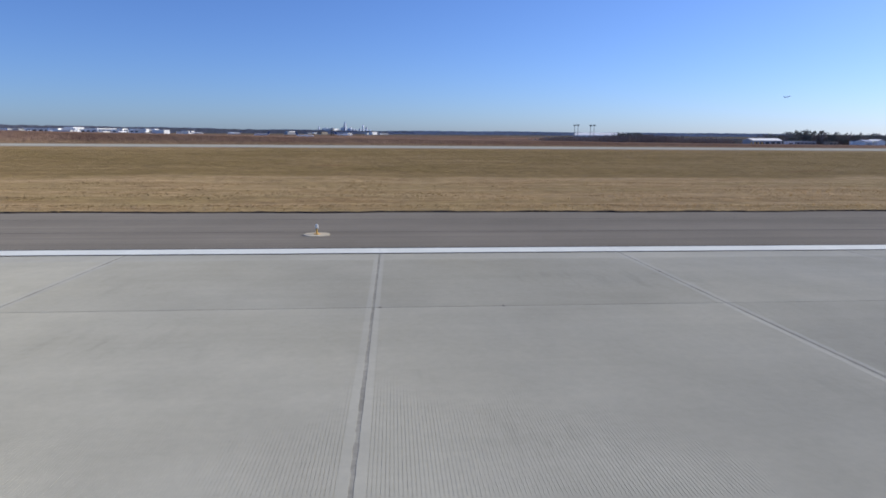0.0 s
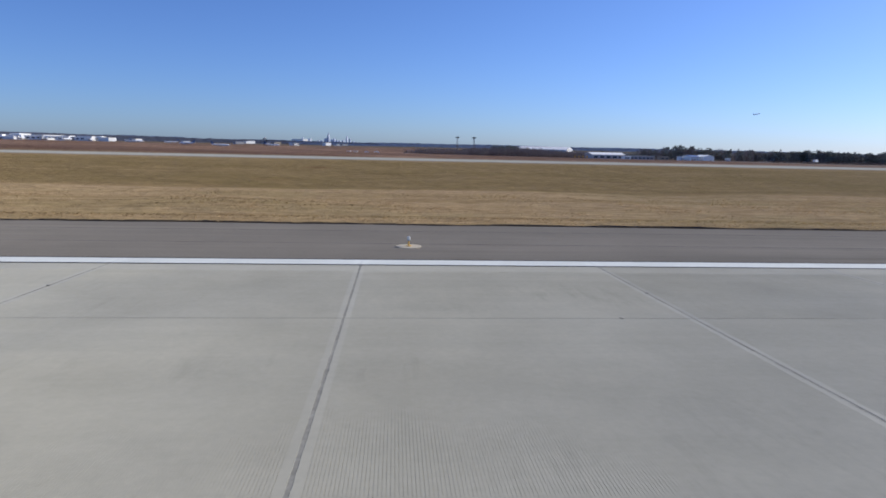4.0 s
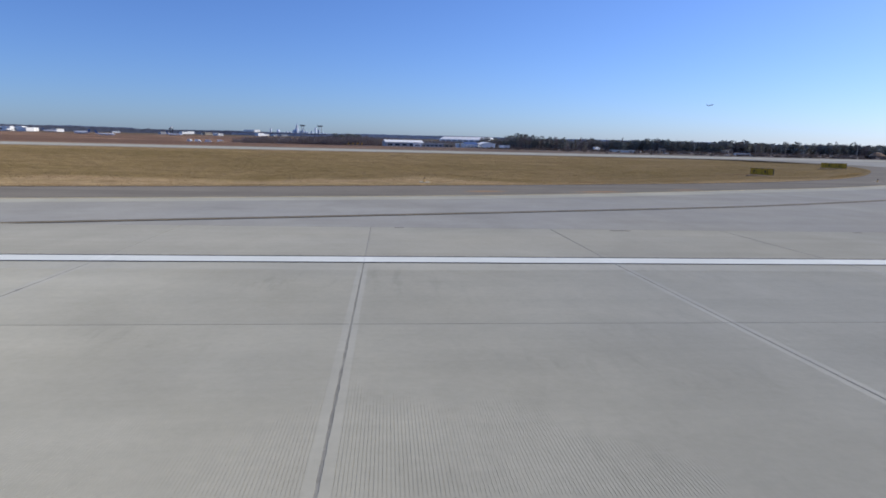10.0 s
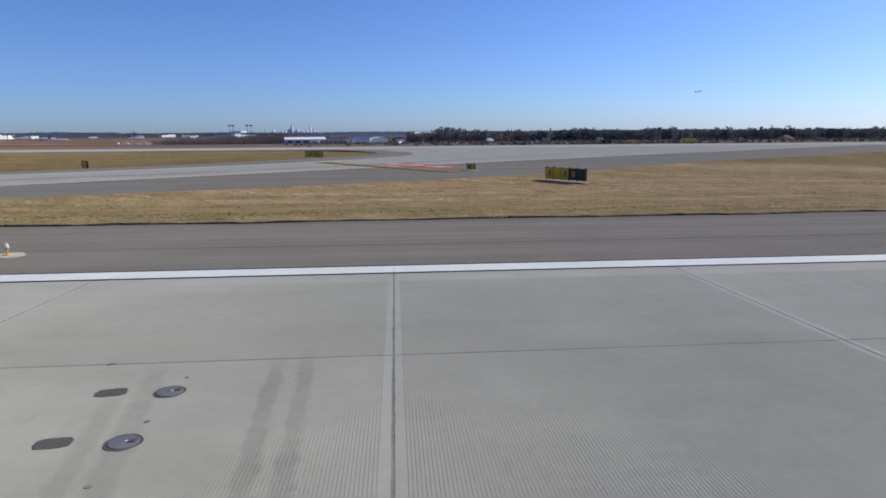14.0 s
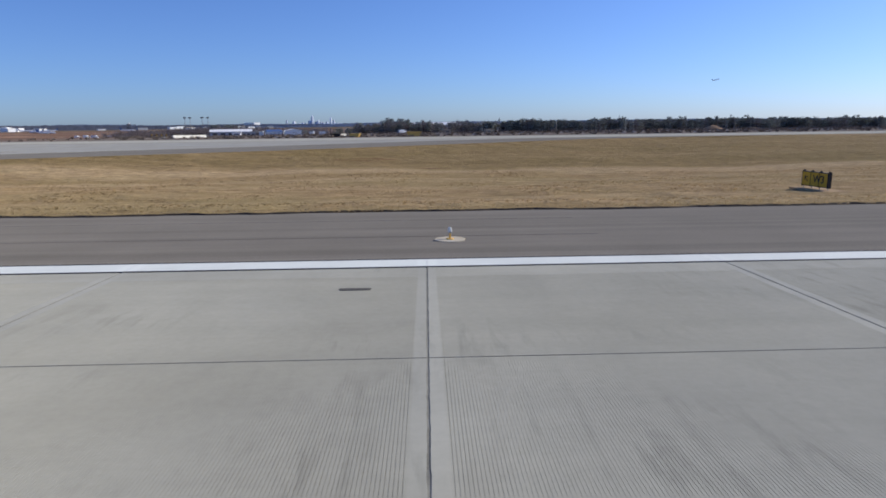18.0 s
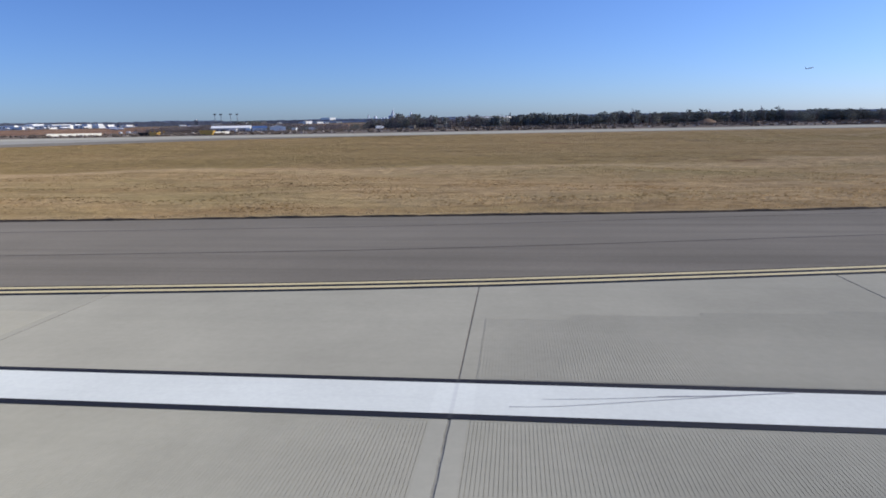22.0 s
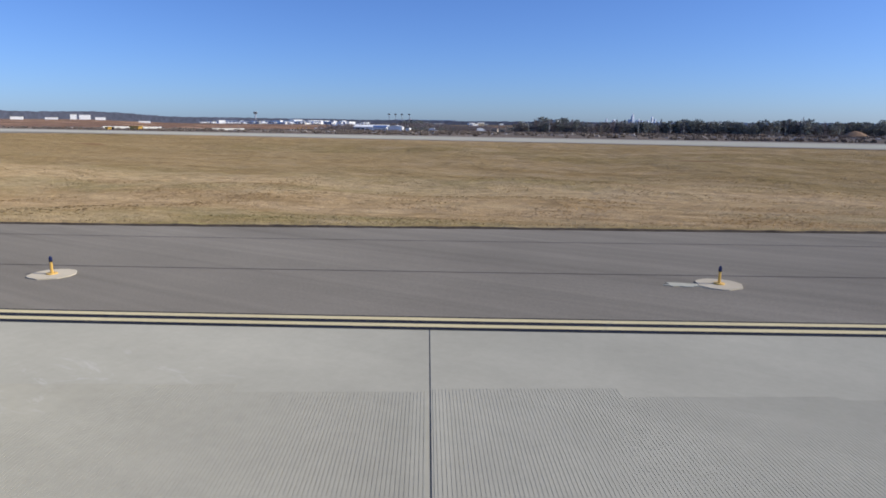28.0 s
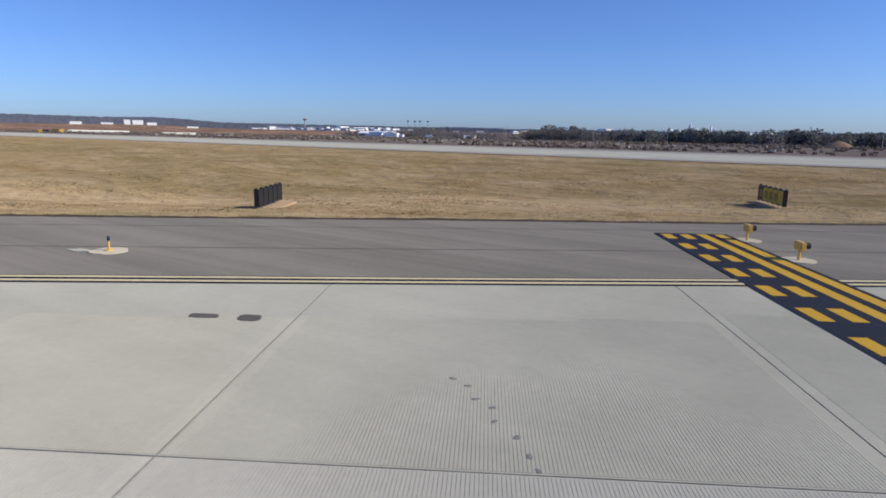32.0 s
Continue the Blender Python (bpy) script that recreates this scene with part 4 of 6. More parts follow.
# ---- signs ----
def glyphs(text, size, mat, parent, m, name="lettering"):
    cu = bpy.data.curves.new(name, 'FONT')
    cu.body, cu.size, cu.align_x, cu.align_y, cu.extrude, cu.offset = text, size, 'CENTER', 'CENTER', 0.004, 0.012
    tmp = bpy.data.objects.new(name, cu)
    scene.collection.objects.link(tmp)
    me = bpy.data.meshes.new_from_object(tmp.evaluated_get(bpy.context.evaluated_depsgraph_get()))
    bpy.data.objects.remove(tmp)
    bpy.data.curves.remove(cu)
    me.materials.clear()
    me.materials.append(mat)
    return part(name, me, mat, parent, m=m)


def sign(x, y, turn, panels, label, hgt=0.78, wpan=0.62, text=None, arrow=None, bars=()):
    """An airfield sign that faces its own -x. panels: the colours of its faces in order."""
    w = wpan * len(panels)
    t = thing("airfield_sign", foot(x, y, turn), label, "airfield sign", "airfield signs")
    part("pad", box(1.45, w + 1.0, 0.13, (0.12, 0, -0.05), 0.02), M_SIGNPAD, t, "clay-stained concrete pad")
    for i in range(len(panels) + 1):
        yy = -w / 2 + i * wpan
        part("leg", cyl(0.025, 0.025, 0.20, (0, yy * 0.96, 0.03), 8), M_METAL, t)
        part("frame_rib", box(0.26, 0.045, hgt + 0.07, (0, yy, 0.20), 0.01), M_SIGNBLACK, t)
        part("cap", box(0.10, 0.07, 0.05, (0, yy, 0.20 + hgt + 0.07), 0.01), M_SIGNBLACK, t)
    part("housing", box(0.22, w, hgt, (0, 0, 0.23), 0.02), M_SIGNBLACK, t, "black sign housing")
    for i, kind in enumerate(panels):
        yy = w / 2 - (i + 0.5) * wpan
        face = part("face", box(0.012, wpan - 0.055, hgt - 0.08, (-0.116, yy, 0.27), 0.003), M_SIGNYEL if kind == "y" else M_SIGNBLACK, t, "yellow panel" if kind == "y" else "black panel")
        ink = M_SIGNBLACK if kind == "y" else M_SIGNYEL
        if i in bars:
            part("letter_bar", box(0.006, 0.10, hgt * 0.5, (-0.125, yy, 0.23 + hgt * 0.25)), ink, face)
            part("letter_bar", box(0.006, 0.10, hgt * 0.5, (-0.125, yy - 0.19, 0.23 + hgt * 0.25)), ink, face)
        if arrow is not None and i == 0:
            bm = box(0.006, 0.07, hgt * 0.42, (0, 0, -hgt * 0.25))
            for sgn in (-1, 1):
                r = bmesh.ops.create_cube(bm, size=1, matrix=Matrix.Translation((0, sgn * 0.075, hgt * 0.10)) @ Matrix.Rotation(sgn * radians(42), 4, 'X') @ Matrix.Diagonal((0.006, 0.07, hgt * 0.32, 1)))
            part("arrow", bm, ink, face, m=Matrix.Translation((-0.126, yy, 0.23 + hgt / 2)) @ Matrix.Rotation(radians(arrow), 4, 'X'))
    if text:
        off = (0.5 * wpan if arrow is not None else 0.0)
        glyphs(text, hgt * 0.72, M_SIGNBLACK, t, Matrix.Translation((-0.128, -off, 0.23 + hgt / 2)) @ Matrix.Rotation(radians(-90), 4, 'Z') @ Matrix.Rotation(radians(90), 4, 'X'))
    return t


sign(617.4, 42.9, 4.7, "yyy", "yellow direction sign with black arrow and lettering on grass", text="W3", arrow=-40, wpan=0.72, hgt=0.85)
sign(847.0, 112.0, 30, "yyyyy", "yellow sign pointing to the terminal on grass", text="TERM", arrow=-140, wpan=0.74, hgt=0.86)
sign(869.3, 132.2, 26, "byyyy", "black and yellow location sign on grass", bars=(0, 1, 2, 3), wpan=0.82, hgt=0.9)
sign(220.2, 44.0, -5, "yyy", "black-backed distance sign on a pad in grass", bars=(0, 2), wpan=0.7, hgt=0.85)
sign(442.6, 101.7, 35, "yyyy", "yellow sign on the grass island", bars=(0, 2), wpan=0.9, hgt=1.0)
sign(472.7, 125.6, 50, "yyyyy", "long yellow sign on the grass island", bars=(1, 3), wpan=0.9, hgt=1.0)
sign(495.9, 72.9, 45, "yy", "small yellow sign beside the exit taxiway", bars=(0,), wpan=0.5, hgt=0.55)
sign(502.6, 59.7, 32, "yyybb", "wide yellow and black sign on a pad in grass", bars=(0, 2, 3), wpan=0.92, hgt=1.0)


# ---- buildings and far things ----
def gable(sx, sy, rise, at, over=0.4):
    """A gabled roof with thickness, ridge along x."""
    bm = bmesh.new()
    hx, hy, t = sx / 2 + over, sy / 2 + over, 0.2
    prof = [(-hy, 0), (0, rise), (hy, 0), (hy, -t), (0, rise - t), (-hy, -t)]
    a = [bm.verts.new((at[0] - hx, at[1] + y, at[2] + z)) for y, z in prof]
    b = [bm.verts.new((at[0] + hx, at[1] + y, at[2] + z)) for y, z in prof]
    for i in range(6):
        bm.faces.new((a[i], a[(i + 1) % 6], b[(i + 1) % 6], b[i]))
    bm.faces.new((a[0], a[5], a[4], a[1]))
    bm.faces.new((a[1], a[4], a[3], a[2]))
    bm.faces.new((b[1], b[4], b[5], b[0]))
    bm.faces.new((b[2], b[3], b[4], b[1]))
    bmesh.ops.recalc_face_normals(bm, faces=bm.faces)
    return bm


def gable_wall(sx, sy, hgt, rise):
    """Walls with gable ends."""
    bm = bmesh.new()
    prof = [(-sy / 2, 0), (sy / 2, 0), (sy / 2, hgt), (0, hgt + rise), (-sy / 2, hgt)]
    a = [bm.verts.new((-sx / 2, y, z)) for y, z in prof]
    b = [bm.verts.new((sx / 2, y, z)) for y, z in prof]
    bm.faces.new(a)
    bm.faces.new(b[::-1])
    for i in range(5):
        bm.faces.new((a[i], b[i], b[(i + 1) % 5], a[(i + 1) % 5]))
    bmesh.ops.recalc_face_normals(bm, faces=bm.faces)
    return bm


def windows(t, n, w, z, hgt, span, y, mat=None, name="window"):
    for i in range(n):
        part(name, box(w, 0.15, hgt, (-span / 2 + (i + 0.5) * span / n, y, z)), mat or M_GLASS, t)


def shed(x, y, sx, sy, hgt, wall, roof, label, turn=0, doors=0, rise=1.2, base=None):
    t = thing("building", foot(x, y, turn, base), label, "building")
    part("wall", gable_wall(sx, sy, hgt, rise), wall, t)
    part("roof", gable(sx, sy, rise, (0, 0, hgt + 0.15)), roof, t)
    if doors:
        windows(t, doors, sx / doors * 0.62, 0.0, hgt * 0.62, sx * 0.94, -sy / 2 - 0.03, M_BGREY if wall != M_BGREY else M_BWHITE, "door")
    return t


def flat_block(x, y, sx, sy, hgt, wall, label, turn=0, wins=0, roof=None, base=None, name="building"):
    t = thing(name, foot(x, y, turn, base), label, "building")
    part("wall", box(sx, sy, hgt), wall, t)
    part("roof", box(sx + 0.6, sy + 0.6, 0.5, (0, 0, hgt)), roof or wall, t)
    if wins:
        windows(t, wins, sx / wins * 0.6, hgt * 0.35, hgt * 0.35, sx * 0.96, -sy / 2 - 0.03)
    return t


# the long grey building with its pale roof, and the lower wings
long_hangar = thing("hangar", foot(397.5, 659, 14), "long grey-blue hangar with a shallow white roof", "hangar")
part("wall", gable_wall(40, 14, 4.6, 2.3), M_BGREY, long_hangar)
part("roof", gable(40, 14, 2.3, (0, 0, 4.8)), M_BWHITE, long_hangar)
windows(long_hangar, 5, 4.6, 1.3, 2.0, 38, -7.03)
flat_block(428, 640, 26, 12, 3.6, M_BGREY, "low grey annex with dark glazing", wins=6)
flat_block(411, 633, 8, 6, 3.0, M_BWHITE, "small white shed by the hangar", wins=1)
# blue-roofed building with a white gabled end
blue = thing("building", foot(457, 588, 24), "pale metal building with a blue roof", "building")
part("wall", gable_wall(13, 11, 3.6, 1.8), M_BWHITE, blue)
part("roof", gable(13, 11, 1.8, (0, 0, 3.75)), M_BBLUE, blue)
windows(blue, 3, 2.2, 0.0, 2.4, 11, -5.6, M_BGREY, "door")
shed(473, 592, 11, 14, 4.2, M_BWHITE, M_BWHITE, "white gabled metal building", turn=114, doors=2, rise=1.6)
flat_block(446, 588, 3.4, 3.4, 3.6, M_BWHITE, "white boxy kiosk beside the blue building")
flat_block(492, 584, 4.0, 3.0, 2.6, M_BWHITE, "small white hut near the gable")
flat_block(440, 610, 9, 7, 3.2, M_BTAN, "tan block shed among low buildings", wins=2)

# far white hangar with a shallow vaulted roof
hangar = thing("hangar", foot(614, 1840, -30), "huge white hangar with a long pale vaulted roof", "hangar")
bm = bmesh.new()
seg, hx, hw = 16, 75, 35
rise_ = [(-hw + 2 * hw * i / seg, 6.0 + 7.5 * (1 - abs(2 * i / seg - 1) ** 1.2)) for i in range(seg + 1)]
vs = [[bm.verts.new((sx, y, z)) for y, z in rise_] for sx in (-hx, hx)]
for i in range(seg):
    bm.faces.new((vs[0][i], vs[1][i], vs[1][i + 1], vs[0][i + 1]))
part("roof", bm, M_BWHITE, hangar)
bm = bmesh.new()
ends = [[bm.verts.new((sx, y, z)) for y, z in [(-hw, 0)] + rise_ + [(hw, 0)]] for sx in (-hx + 0.5, hx - 0.5)]
for e in ends:
    bm.faces.new(e)
bm.faces.new((ends[0][0], ends[1][0], ends[1][1], ends[0][1]))
bm.faces.new((ends[0][-1], ends[1][-1], ends[1][-2], ends[0][-2]))
bmesh.ops.recalc_face_normals(bm, faces=bm.faces)
part("wall", bm, M_BWHITE, hangar)
windows(hangar, 8, 13, 0, 4.5, 142, -hw - 0.1, M_BGREY, "door")
flat_block(-335, 3465, 80, 40, 25, M_BWHITE, "pale office slab far across the field", turn=-35)
flat_block(-870, 3300, 60, 30, 14, M_BWHITE, "white warehouse far across the field")

# four floodlight masts
# mast steel lightened in colour to stand for distance haze
M_MAST = mat_plain("haze_paled_mast_steel", (0.26, 0.25, 0.25), 0.6)
for i, (x, y) in enumerate(((264.0, 896), (264.4, 914), (287.6, 896), (288.6, 916))):
    t = thing("floodlight_mast", foot(x, y), "slim steel floodlight mast with a crossbar of lamps", "light mast", "floodlight masts")
    part("pole", cyl(0.45, 0.30, 26, (0, 0, 0), 8), M_MAST, t)
    bars_ = part("crossbar", box(4.2, 0.6, 0.6, (0, 0, 25.2)), M_MAST, t)
    for k in range(4):
        part("floodlight", box(0.8, 0.6, 1.1, (-1.6 + k * 1.07, -0.3, 25.8), 0.08), M_SIGNBLACK, bars_)

# control tower and radar tower
ct = thing("control_tower", foot(-1307, 2187), "tall concrete airport control tower with dark glazed cab", "control tower")
part("shaft", cyl(3.6, 3.0, 42, (0, 0, 0), 12), M_BGREY, ct)
part("collar", cyl(5, 9, 4, (0, 0, 42), 12), M_BGREY, ct)
part("cab", cyl(8, 9.5, 5, (0, 0, 46), 12), M_GLASS, ct)
part("roof", cyl(10, 9, 1.6, (0, 0, 51), 12), M_BGREY, ct)
part("antenna", cyl(0.4, 0.2, 8, (0, 0, 52.6), 6), M_METAL, ct)
rt = thing("radar_tower", foot(-152, 1637), "dark lattice radar tower with a round deck", "radar tower")
for sx in (-2.5, 2.5):
    for sy in (-2.5, 2.5):
        part("leg", cyl(0.5, 0.4, 17, (sx, sy, 0), 6), M_SIGNBLACK, rt)
for z in (4, 9, 14):
    part("brace", box(6, 6, 0.5, (0, 0, z)), M_SIGNBLACK, rt)
part("deck", cyl(5.5, 5.5, 1.2, (0, 0, 17), 10), M_SIGNBLACK, rt)
part("radome", cyl(3.4, 1.2, 3.5, (0, 0, 18.2), 10), M_BGREY, rt)

# the terminal: concourses, head house, hangars
rnd = random.Random(11)
for i in range(40):
    x = -1480 + i * 21 + rnd.uniform(-10, 10)
    y = 2020 + rnd.uniform(0, 190)
    sx, hh = rnd.uniform(10, 34), rnd.choice((6, 9, 11, 14))
    flat_block(x, y, sx, rnd.uniform(20, 40), hh, rnd.choice((M_BWHITE, M_BWHITE, M_BWHITE, M_BGREY)), "white airport concourse block with a window band", turn=rnd.choice((62, 70, 76)), wins=rnd.choice((0, 0, 4)), roof=M_BWHITE)
flat_block(-940, 2150, 80, 50, 15, M_BWHITE, "tall white terminal head house", turn=68)
flat_block(-1010, 2120, 40, 40, 18, M_BWHITE, "white terminal wing with window band", turn=68, wins=4)
for x, y, sx, hh in ((-1380, 2085, 150, 13), (-1220, 2070, 130, 11), (-1060, 2080, 140, 14), (-905, 2075, 120, 12), (-770, 2090, 110, 11)):
    flat_block(x, y, sx, 24, hh, M_BWHITE, "long white airport concourse with a window band", turn=14, wins=8, roof=M_BWHITE)
for i in range(13):
    x, y = -560 + rnd.uniform(-150, 560), rnd.uniform(1900, 2700)
    flat_block(x, y, rnd.uniform(14, 36), rnd.uniform(12, 24), rnd.choice((5, 6, 8, 10)), rnd.choice((M_BWHITE, M_BTAN, M_BGREY, M_BWHITE)), "low pale cargo building", turn=rnd.choice((55, 65, 40)), wins=rnd.choice((0, 0, 4)))
for i in range(6):
    x, y = rnd.uniform(-2300, -1550), rnd.uniform(1700, 2500)
    flat_block(x, y, rnd.uniform(15, 32), 24, rnd.choice((6, 8, 10, 16)), rnd.choice((M_BWHITE, M_BWHITE, M_BGREY)), "low pale warehouse on the far field", turn=75)
for x, y, sx, hh in ((-935, 979, 27, 7), (-899, 1046, 29, 5), (-874, 1090, 15, 13), (-860, 1113, 27, 12), (-841, 1144, 25, 7), (-781, 1234, 30, 6)):
    flat_block(x, y, sx, 20, hh, M_BWHITE, "low white warehouse below the wooded ridge", turn=58)
for i in range(2):
    x, y = rnd.uniform(330, 600), rnd.uniform(545, 640)
    w = rnd.uniform(2.2, 2.6)
    t = thing("truck", foot(x, y, rnd.uniform(-40, 40)), "white parked service truck", "truck", "parked trucks")
    part("cargo_box", box(5.5, w, 2.5, (-0.8, 0, 0.9), 0.06), M_BWHITE, t)
    part("cab", box(1.9, w, 2.0, (2.9, 0, 0.6), 0.15), rnd.choice((M_BWHITE, M_BGREY, M_YELPAINT)), t)
    part("windscreen", box(0.1, w * 0.8, 0.7, (3.86, 0, 1.6)), M_GLASS, t)
    for sx in (-2.4, 2.6):
        for sy in (-1, 1):
            bm = bmesh.new()
            bmesh.ops.create_cone(bm, cap_ends=True, segments=12, radius1=0.45, radius2=0.45, depth=0.3, matrix=Matrix.Translation((sx, sy * w / 2, 0.45)) @ Matrix.Rotation(math.pi / 2, 4, 'X'))
            part("wheel", bm, M_TYRE, t)


def airliner(name, m, label, s=1.0):
    """A twin-jet: lofted fuselage, swept wings, tail, engines."""
    t = thing(name, m, label, "aircraft", "aircraft")
    bm = bmesh.new()
    rings = []
    for x, r, z in ((-18, 0.35, 1.3), (-15, 1.0, 0.9), (-11, 1.7, 0.3), (-6, 2.0, 0), (8, 2.0, 0), (14, 1.95, 0), (16.8, 1.5, -0.2), (18.3, 0.8, -0.4), (18.9, 0.1, -0.5)):
        rings.append([bm.verts.new((x * s, r * s * math.cos(a), (z + r * math.sin(a)) * s)) for a in np.linspace(0, 2 * math.pi, 14, endpoint=False)])
    for a, b in zip(rings, rings[1:]):
        for i in range(14):
            bm.faces.new((a[i], b[i], b[(i + 1) % 14], a[(i + 1) % 14]))
    bm.faces.new(rings[0][::-1])
    bm.faces.new(rings[-1])
    part("fuselage", bm, M_PLANE, t, smooth=True)

    def foil(name, root, tip, thick, mat=M_PLANE):
        bm = bmesh.new()
        (x0, y0, z0, c0), (x1, y1, z1, c1) = root, tip
        vert = abs(z1 - z0) > abs(y1 - y0)
        for k, (x, y, z, c) in enumerate((root, tip)):
            th = thick * c
            for dx, dt in ((0, 0), (-0.3 * c, th), (-c, 0), (-0.3 * c, -th)):
                bm.verts.new(((x + dx) * s, (y + (dt if vert else 0)) * s, (z + (0 if vert else dt)) * s))
        bm.verts.ensure_lookup_table()
        v = bm.verts
        for i in range(4):
            bm.faces.new((v[i], v[(i + 1) % 4], v[4 + (i + 1) % 4], v[4 + i]))
        bm.faces.new((v[3], v[2], v[1], v[0]))
        bm.faces.new((v[4], v[5], v[6], v[7]))
        bmesh.ops.recalc_face_normals(bm, faces=bm.faces)
        part(name, bm, mat, t)
    for sg in (-1, 1):
        foil("wing", (4, sg * 1.6, -1.0, 6.5), (-4.5, sg * 17, 0.4, 1.6), 0.05, M_BGREY)
        foil("tailplane", (-13.5, sg * 0.8, 1.0, 3.6), (-17, sg * 6.2, 1.6, 1.4), 0.04)
        part("engine", cyl(1.05 * s, 0.75 * s, 3.8 * s, (0, 0, 0), 14), M_BGREY, t, m=Matrix.Translation((4.8 * s, sg * 5.4 * s, -1.7 * s)) @ Matrix.Rotation(-math.pi / 2, 4, 'Y'))
    foil("tail_fin", (-11.5, 0, 1.5, 5.5), (-16.5, 0, 8, 2.2), 0.035, M_BBLUE)
    return t


for x, y, a in ((-1390, 1965, 80), (-1320, 1960, 95), (-1180, 1955, 70), (-1130, 1950, 110), (-1240, 1990, 90), (-560, 1880, 20), (-430, 1780, 200), (-300, 1500, 175), (-120, 1560, 5), (-180, 1330, 10)):
    airliner("airliner", pose(x, y, H(x, y) + 3.7, 0, 0, a), "white parked airliner on the far apron")
for i in range(11):
    x, y = -1420 + 66 * i, 2030 + 14 * math.sin(i * 2.1)
    airliner("airliner", pose(x, y, H(x, y) + 4.6, 0, 0, (104, 70, 95, 118, 82)[i % 5]), "white airliner parked nose-in at the far terminal", 1.3)
airliner("airliner", pose(2048, 3204, 207, 0, -14, -8), "grey silhouette of an airliner climbing in the sky")

M_POLE = mat_plain("bleached_pole", (0.62, 0.57, 0.48), 0.8)
# white vehicles on the far apron, and marker boards before the thicket
for i, (x, y) in enumerate(((112, 902), (121, 908), (137, 900), (150, 912))):
    t = thing("truck", foot(x, y, 20 * i - 35), "white box truck on the far apron", "truck", "parked trucks")
    part("cargo_box", box(6.5, 2.6, 3.0, (-0.8, 0, 0.9), 0.06), M_BWHITE, t)
    part("cab", box(2.1, 2.5, 2.3, (3.5, 0, 0.6), 0.15), M_BWHITE, t)
    part("windscreen", box(0.1, 2.0, 0.8, (4.56, 0, 1.7)), M_GLASS, t)
    for sx in (-2.6, 3.2):
        for sy in (-1, 1):
            bm = bmesh.new()
            bmesh.ops.create_cone(bm, cap_ends=True, segments=12, radius1=0.5, radius2=0.5, depth=0.3, matrix=Matrix.Translation((sx, sy * 1.3, 0.5)) @ Matrix.Rotation(math.pi / 2, 4, 'X'))
            part("wheel", bm, M_TYRE, t)
for i in range(4):
    t = thing("marker_board", foot(346 + 4.1 * i, 592 + 0.8 * i), "yellow upright marker board on bare ground", "marker", "yellow marker boards")
    part("board", box(1.5, 0.2, 1.7, (0, 0, 0.7), 0.03), M_YELPAINT, t)
    for sx in (-0.5, 0.5):
        part("leg", box(0.12, 0.12, 0.75, (sx, 0.12, 0)), M_METAL, t)

# light poles along the perimeter road
for i, (x, y) in enumerate(((684, 442), (736, 455), (740, 548), (742, 598), (809, 660), (813, 684), (640, 520), (880, 560), (905, 640))):
    t = thing("street_lamp", foot(x, y), "weathered pole with a short lamp arm", "lamp post", "perimeter lamp posts")
    part("pole", cyl(0.17, 0.11, 9.0, (0, 0, 0), 8), M_POLE, t)
    part("arm", box(1.6, 0.10, 0.10, (0.7, 0, 8.7)), M_METAL, t)
    part("lamp_head", box(0.6, 0.25, 0.15, (1.5, 0, 8.55), 0.03), M_METAL, t)

# concrete barriers, skips and a dark board beyond the parallel taxiway
M_BARRIER = mat_plain("weathered_white_concrete", (0.66, 0.64, 0.57), 0.85)
bt = thing("barrier", foot(489.7, 275.5, 87.5), "white concrete traffic barrier segment", "barrier", "concrete barriers")
bm = bmesh.new()
prof = [(-0.42, 0), (0.42, 0), (0.42, 0.12), (0.22, 0.4), (0.16, 1.1), (-0.16, 1.1), (-0.22, 0.4), (-0.42, 0.12)]
a = [bm.verts.new((-1.9, y, z)) for y, z in prof]
b = [bm.verts.new((1.9, y, z)) for y, z in prof]
bm.faces.new(a)
bm.faces.new(b[::-1])
for i in range(8):
    bm.faces.new((a[i], b[i], b[(i + 1) % 8], a[(i + 1) % 8]))
bmesh.ops.recalc_face_normals(bm, faces=bm.faces)
part("segment", bm, M_BARRIER, bt)
for i in range(1, 9):
    copy_thing(bt, foot(489.7 + 0.17 * i, 275.5 + 3.95 * i, 87.5))
for i in range(3, 8):
    copy_thing(bt, foot(552.0 + 0.6 * i, 281.5 + 3.9 * i, 81))


def skip(x, y, turn, mat, label, size=0.7):
    t = thing("skip", foot(x, y, turn) @ Matrix.Scale(size, 4), label, "skip")
    bm = box(5.2, 2.2, 1.5, (0, 0, 0.15))
    for v in bm.verts:
        if v.co.z < 0.5:
            v.co.x *= 0.72
    part("bin", bm, mat, t)
    part("rim", box(5.4, 2.4, 0.12, (0, 0, 1.62)), mat, t)
    for sx in (-1.2, 1.2):
        part("runner", box(0.25, 2.0, 0.16, (sx, 0, 0)), M_SIGNBLACK, t)


skip(590.4, 221, 10, M_YELPAINT, "yellow steel skip beside the taxiway", 0.95)
skip(570.6, 222.6, -15, M_YELPAINT, "yellow steel skip with dented sides")
skip(563.3, 228, 5, M_SIGNBLACK, "black steel skip beside the taxiway")
flat_block(640, 470, 5, 2.6, 2.3, M_BTAN, "weathered site cabin on bare ground", turn=30, wins=1)
flat_block(612, 520, 5, 3, 2.6, M_BTAN, "tan site cabin on bare ground", wins=1)

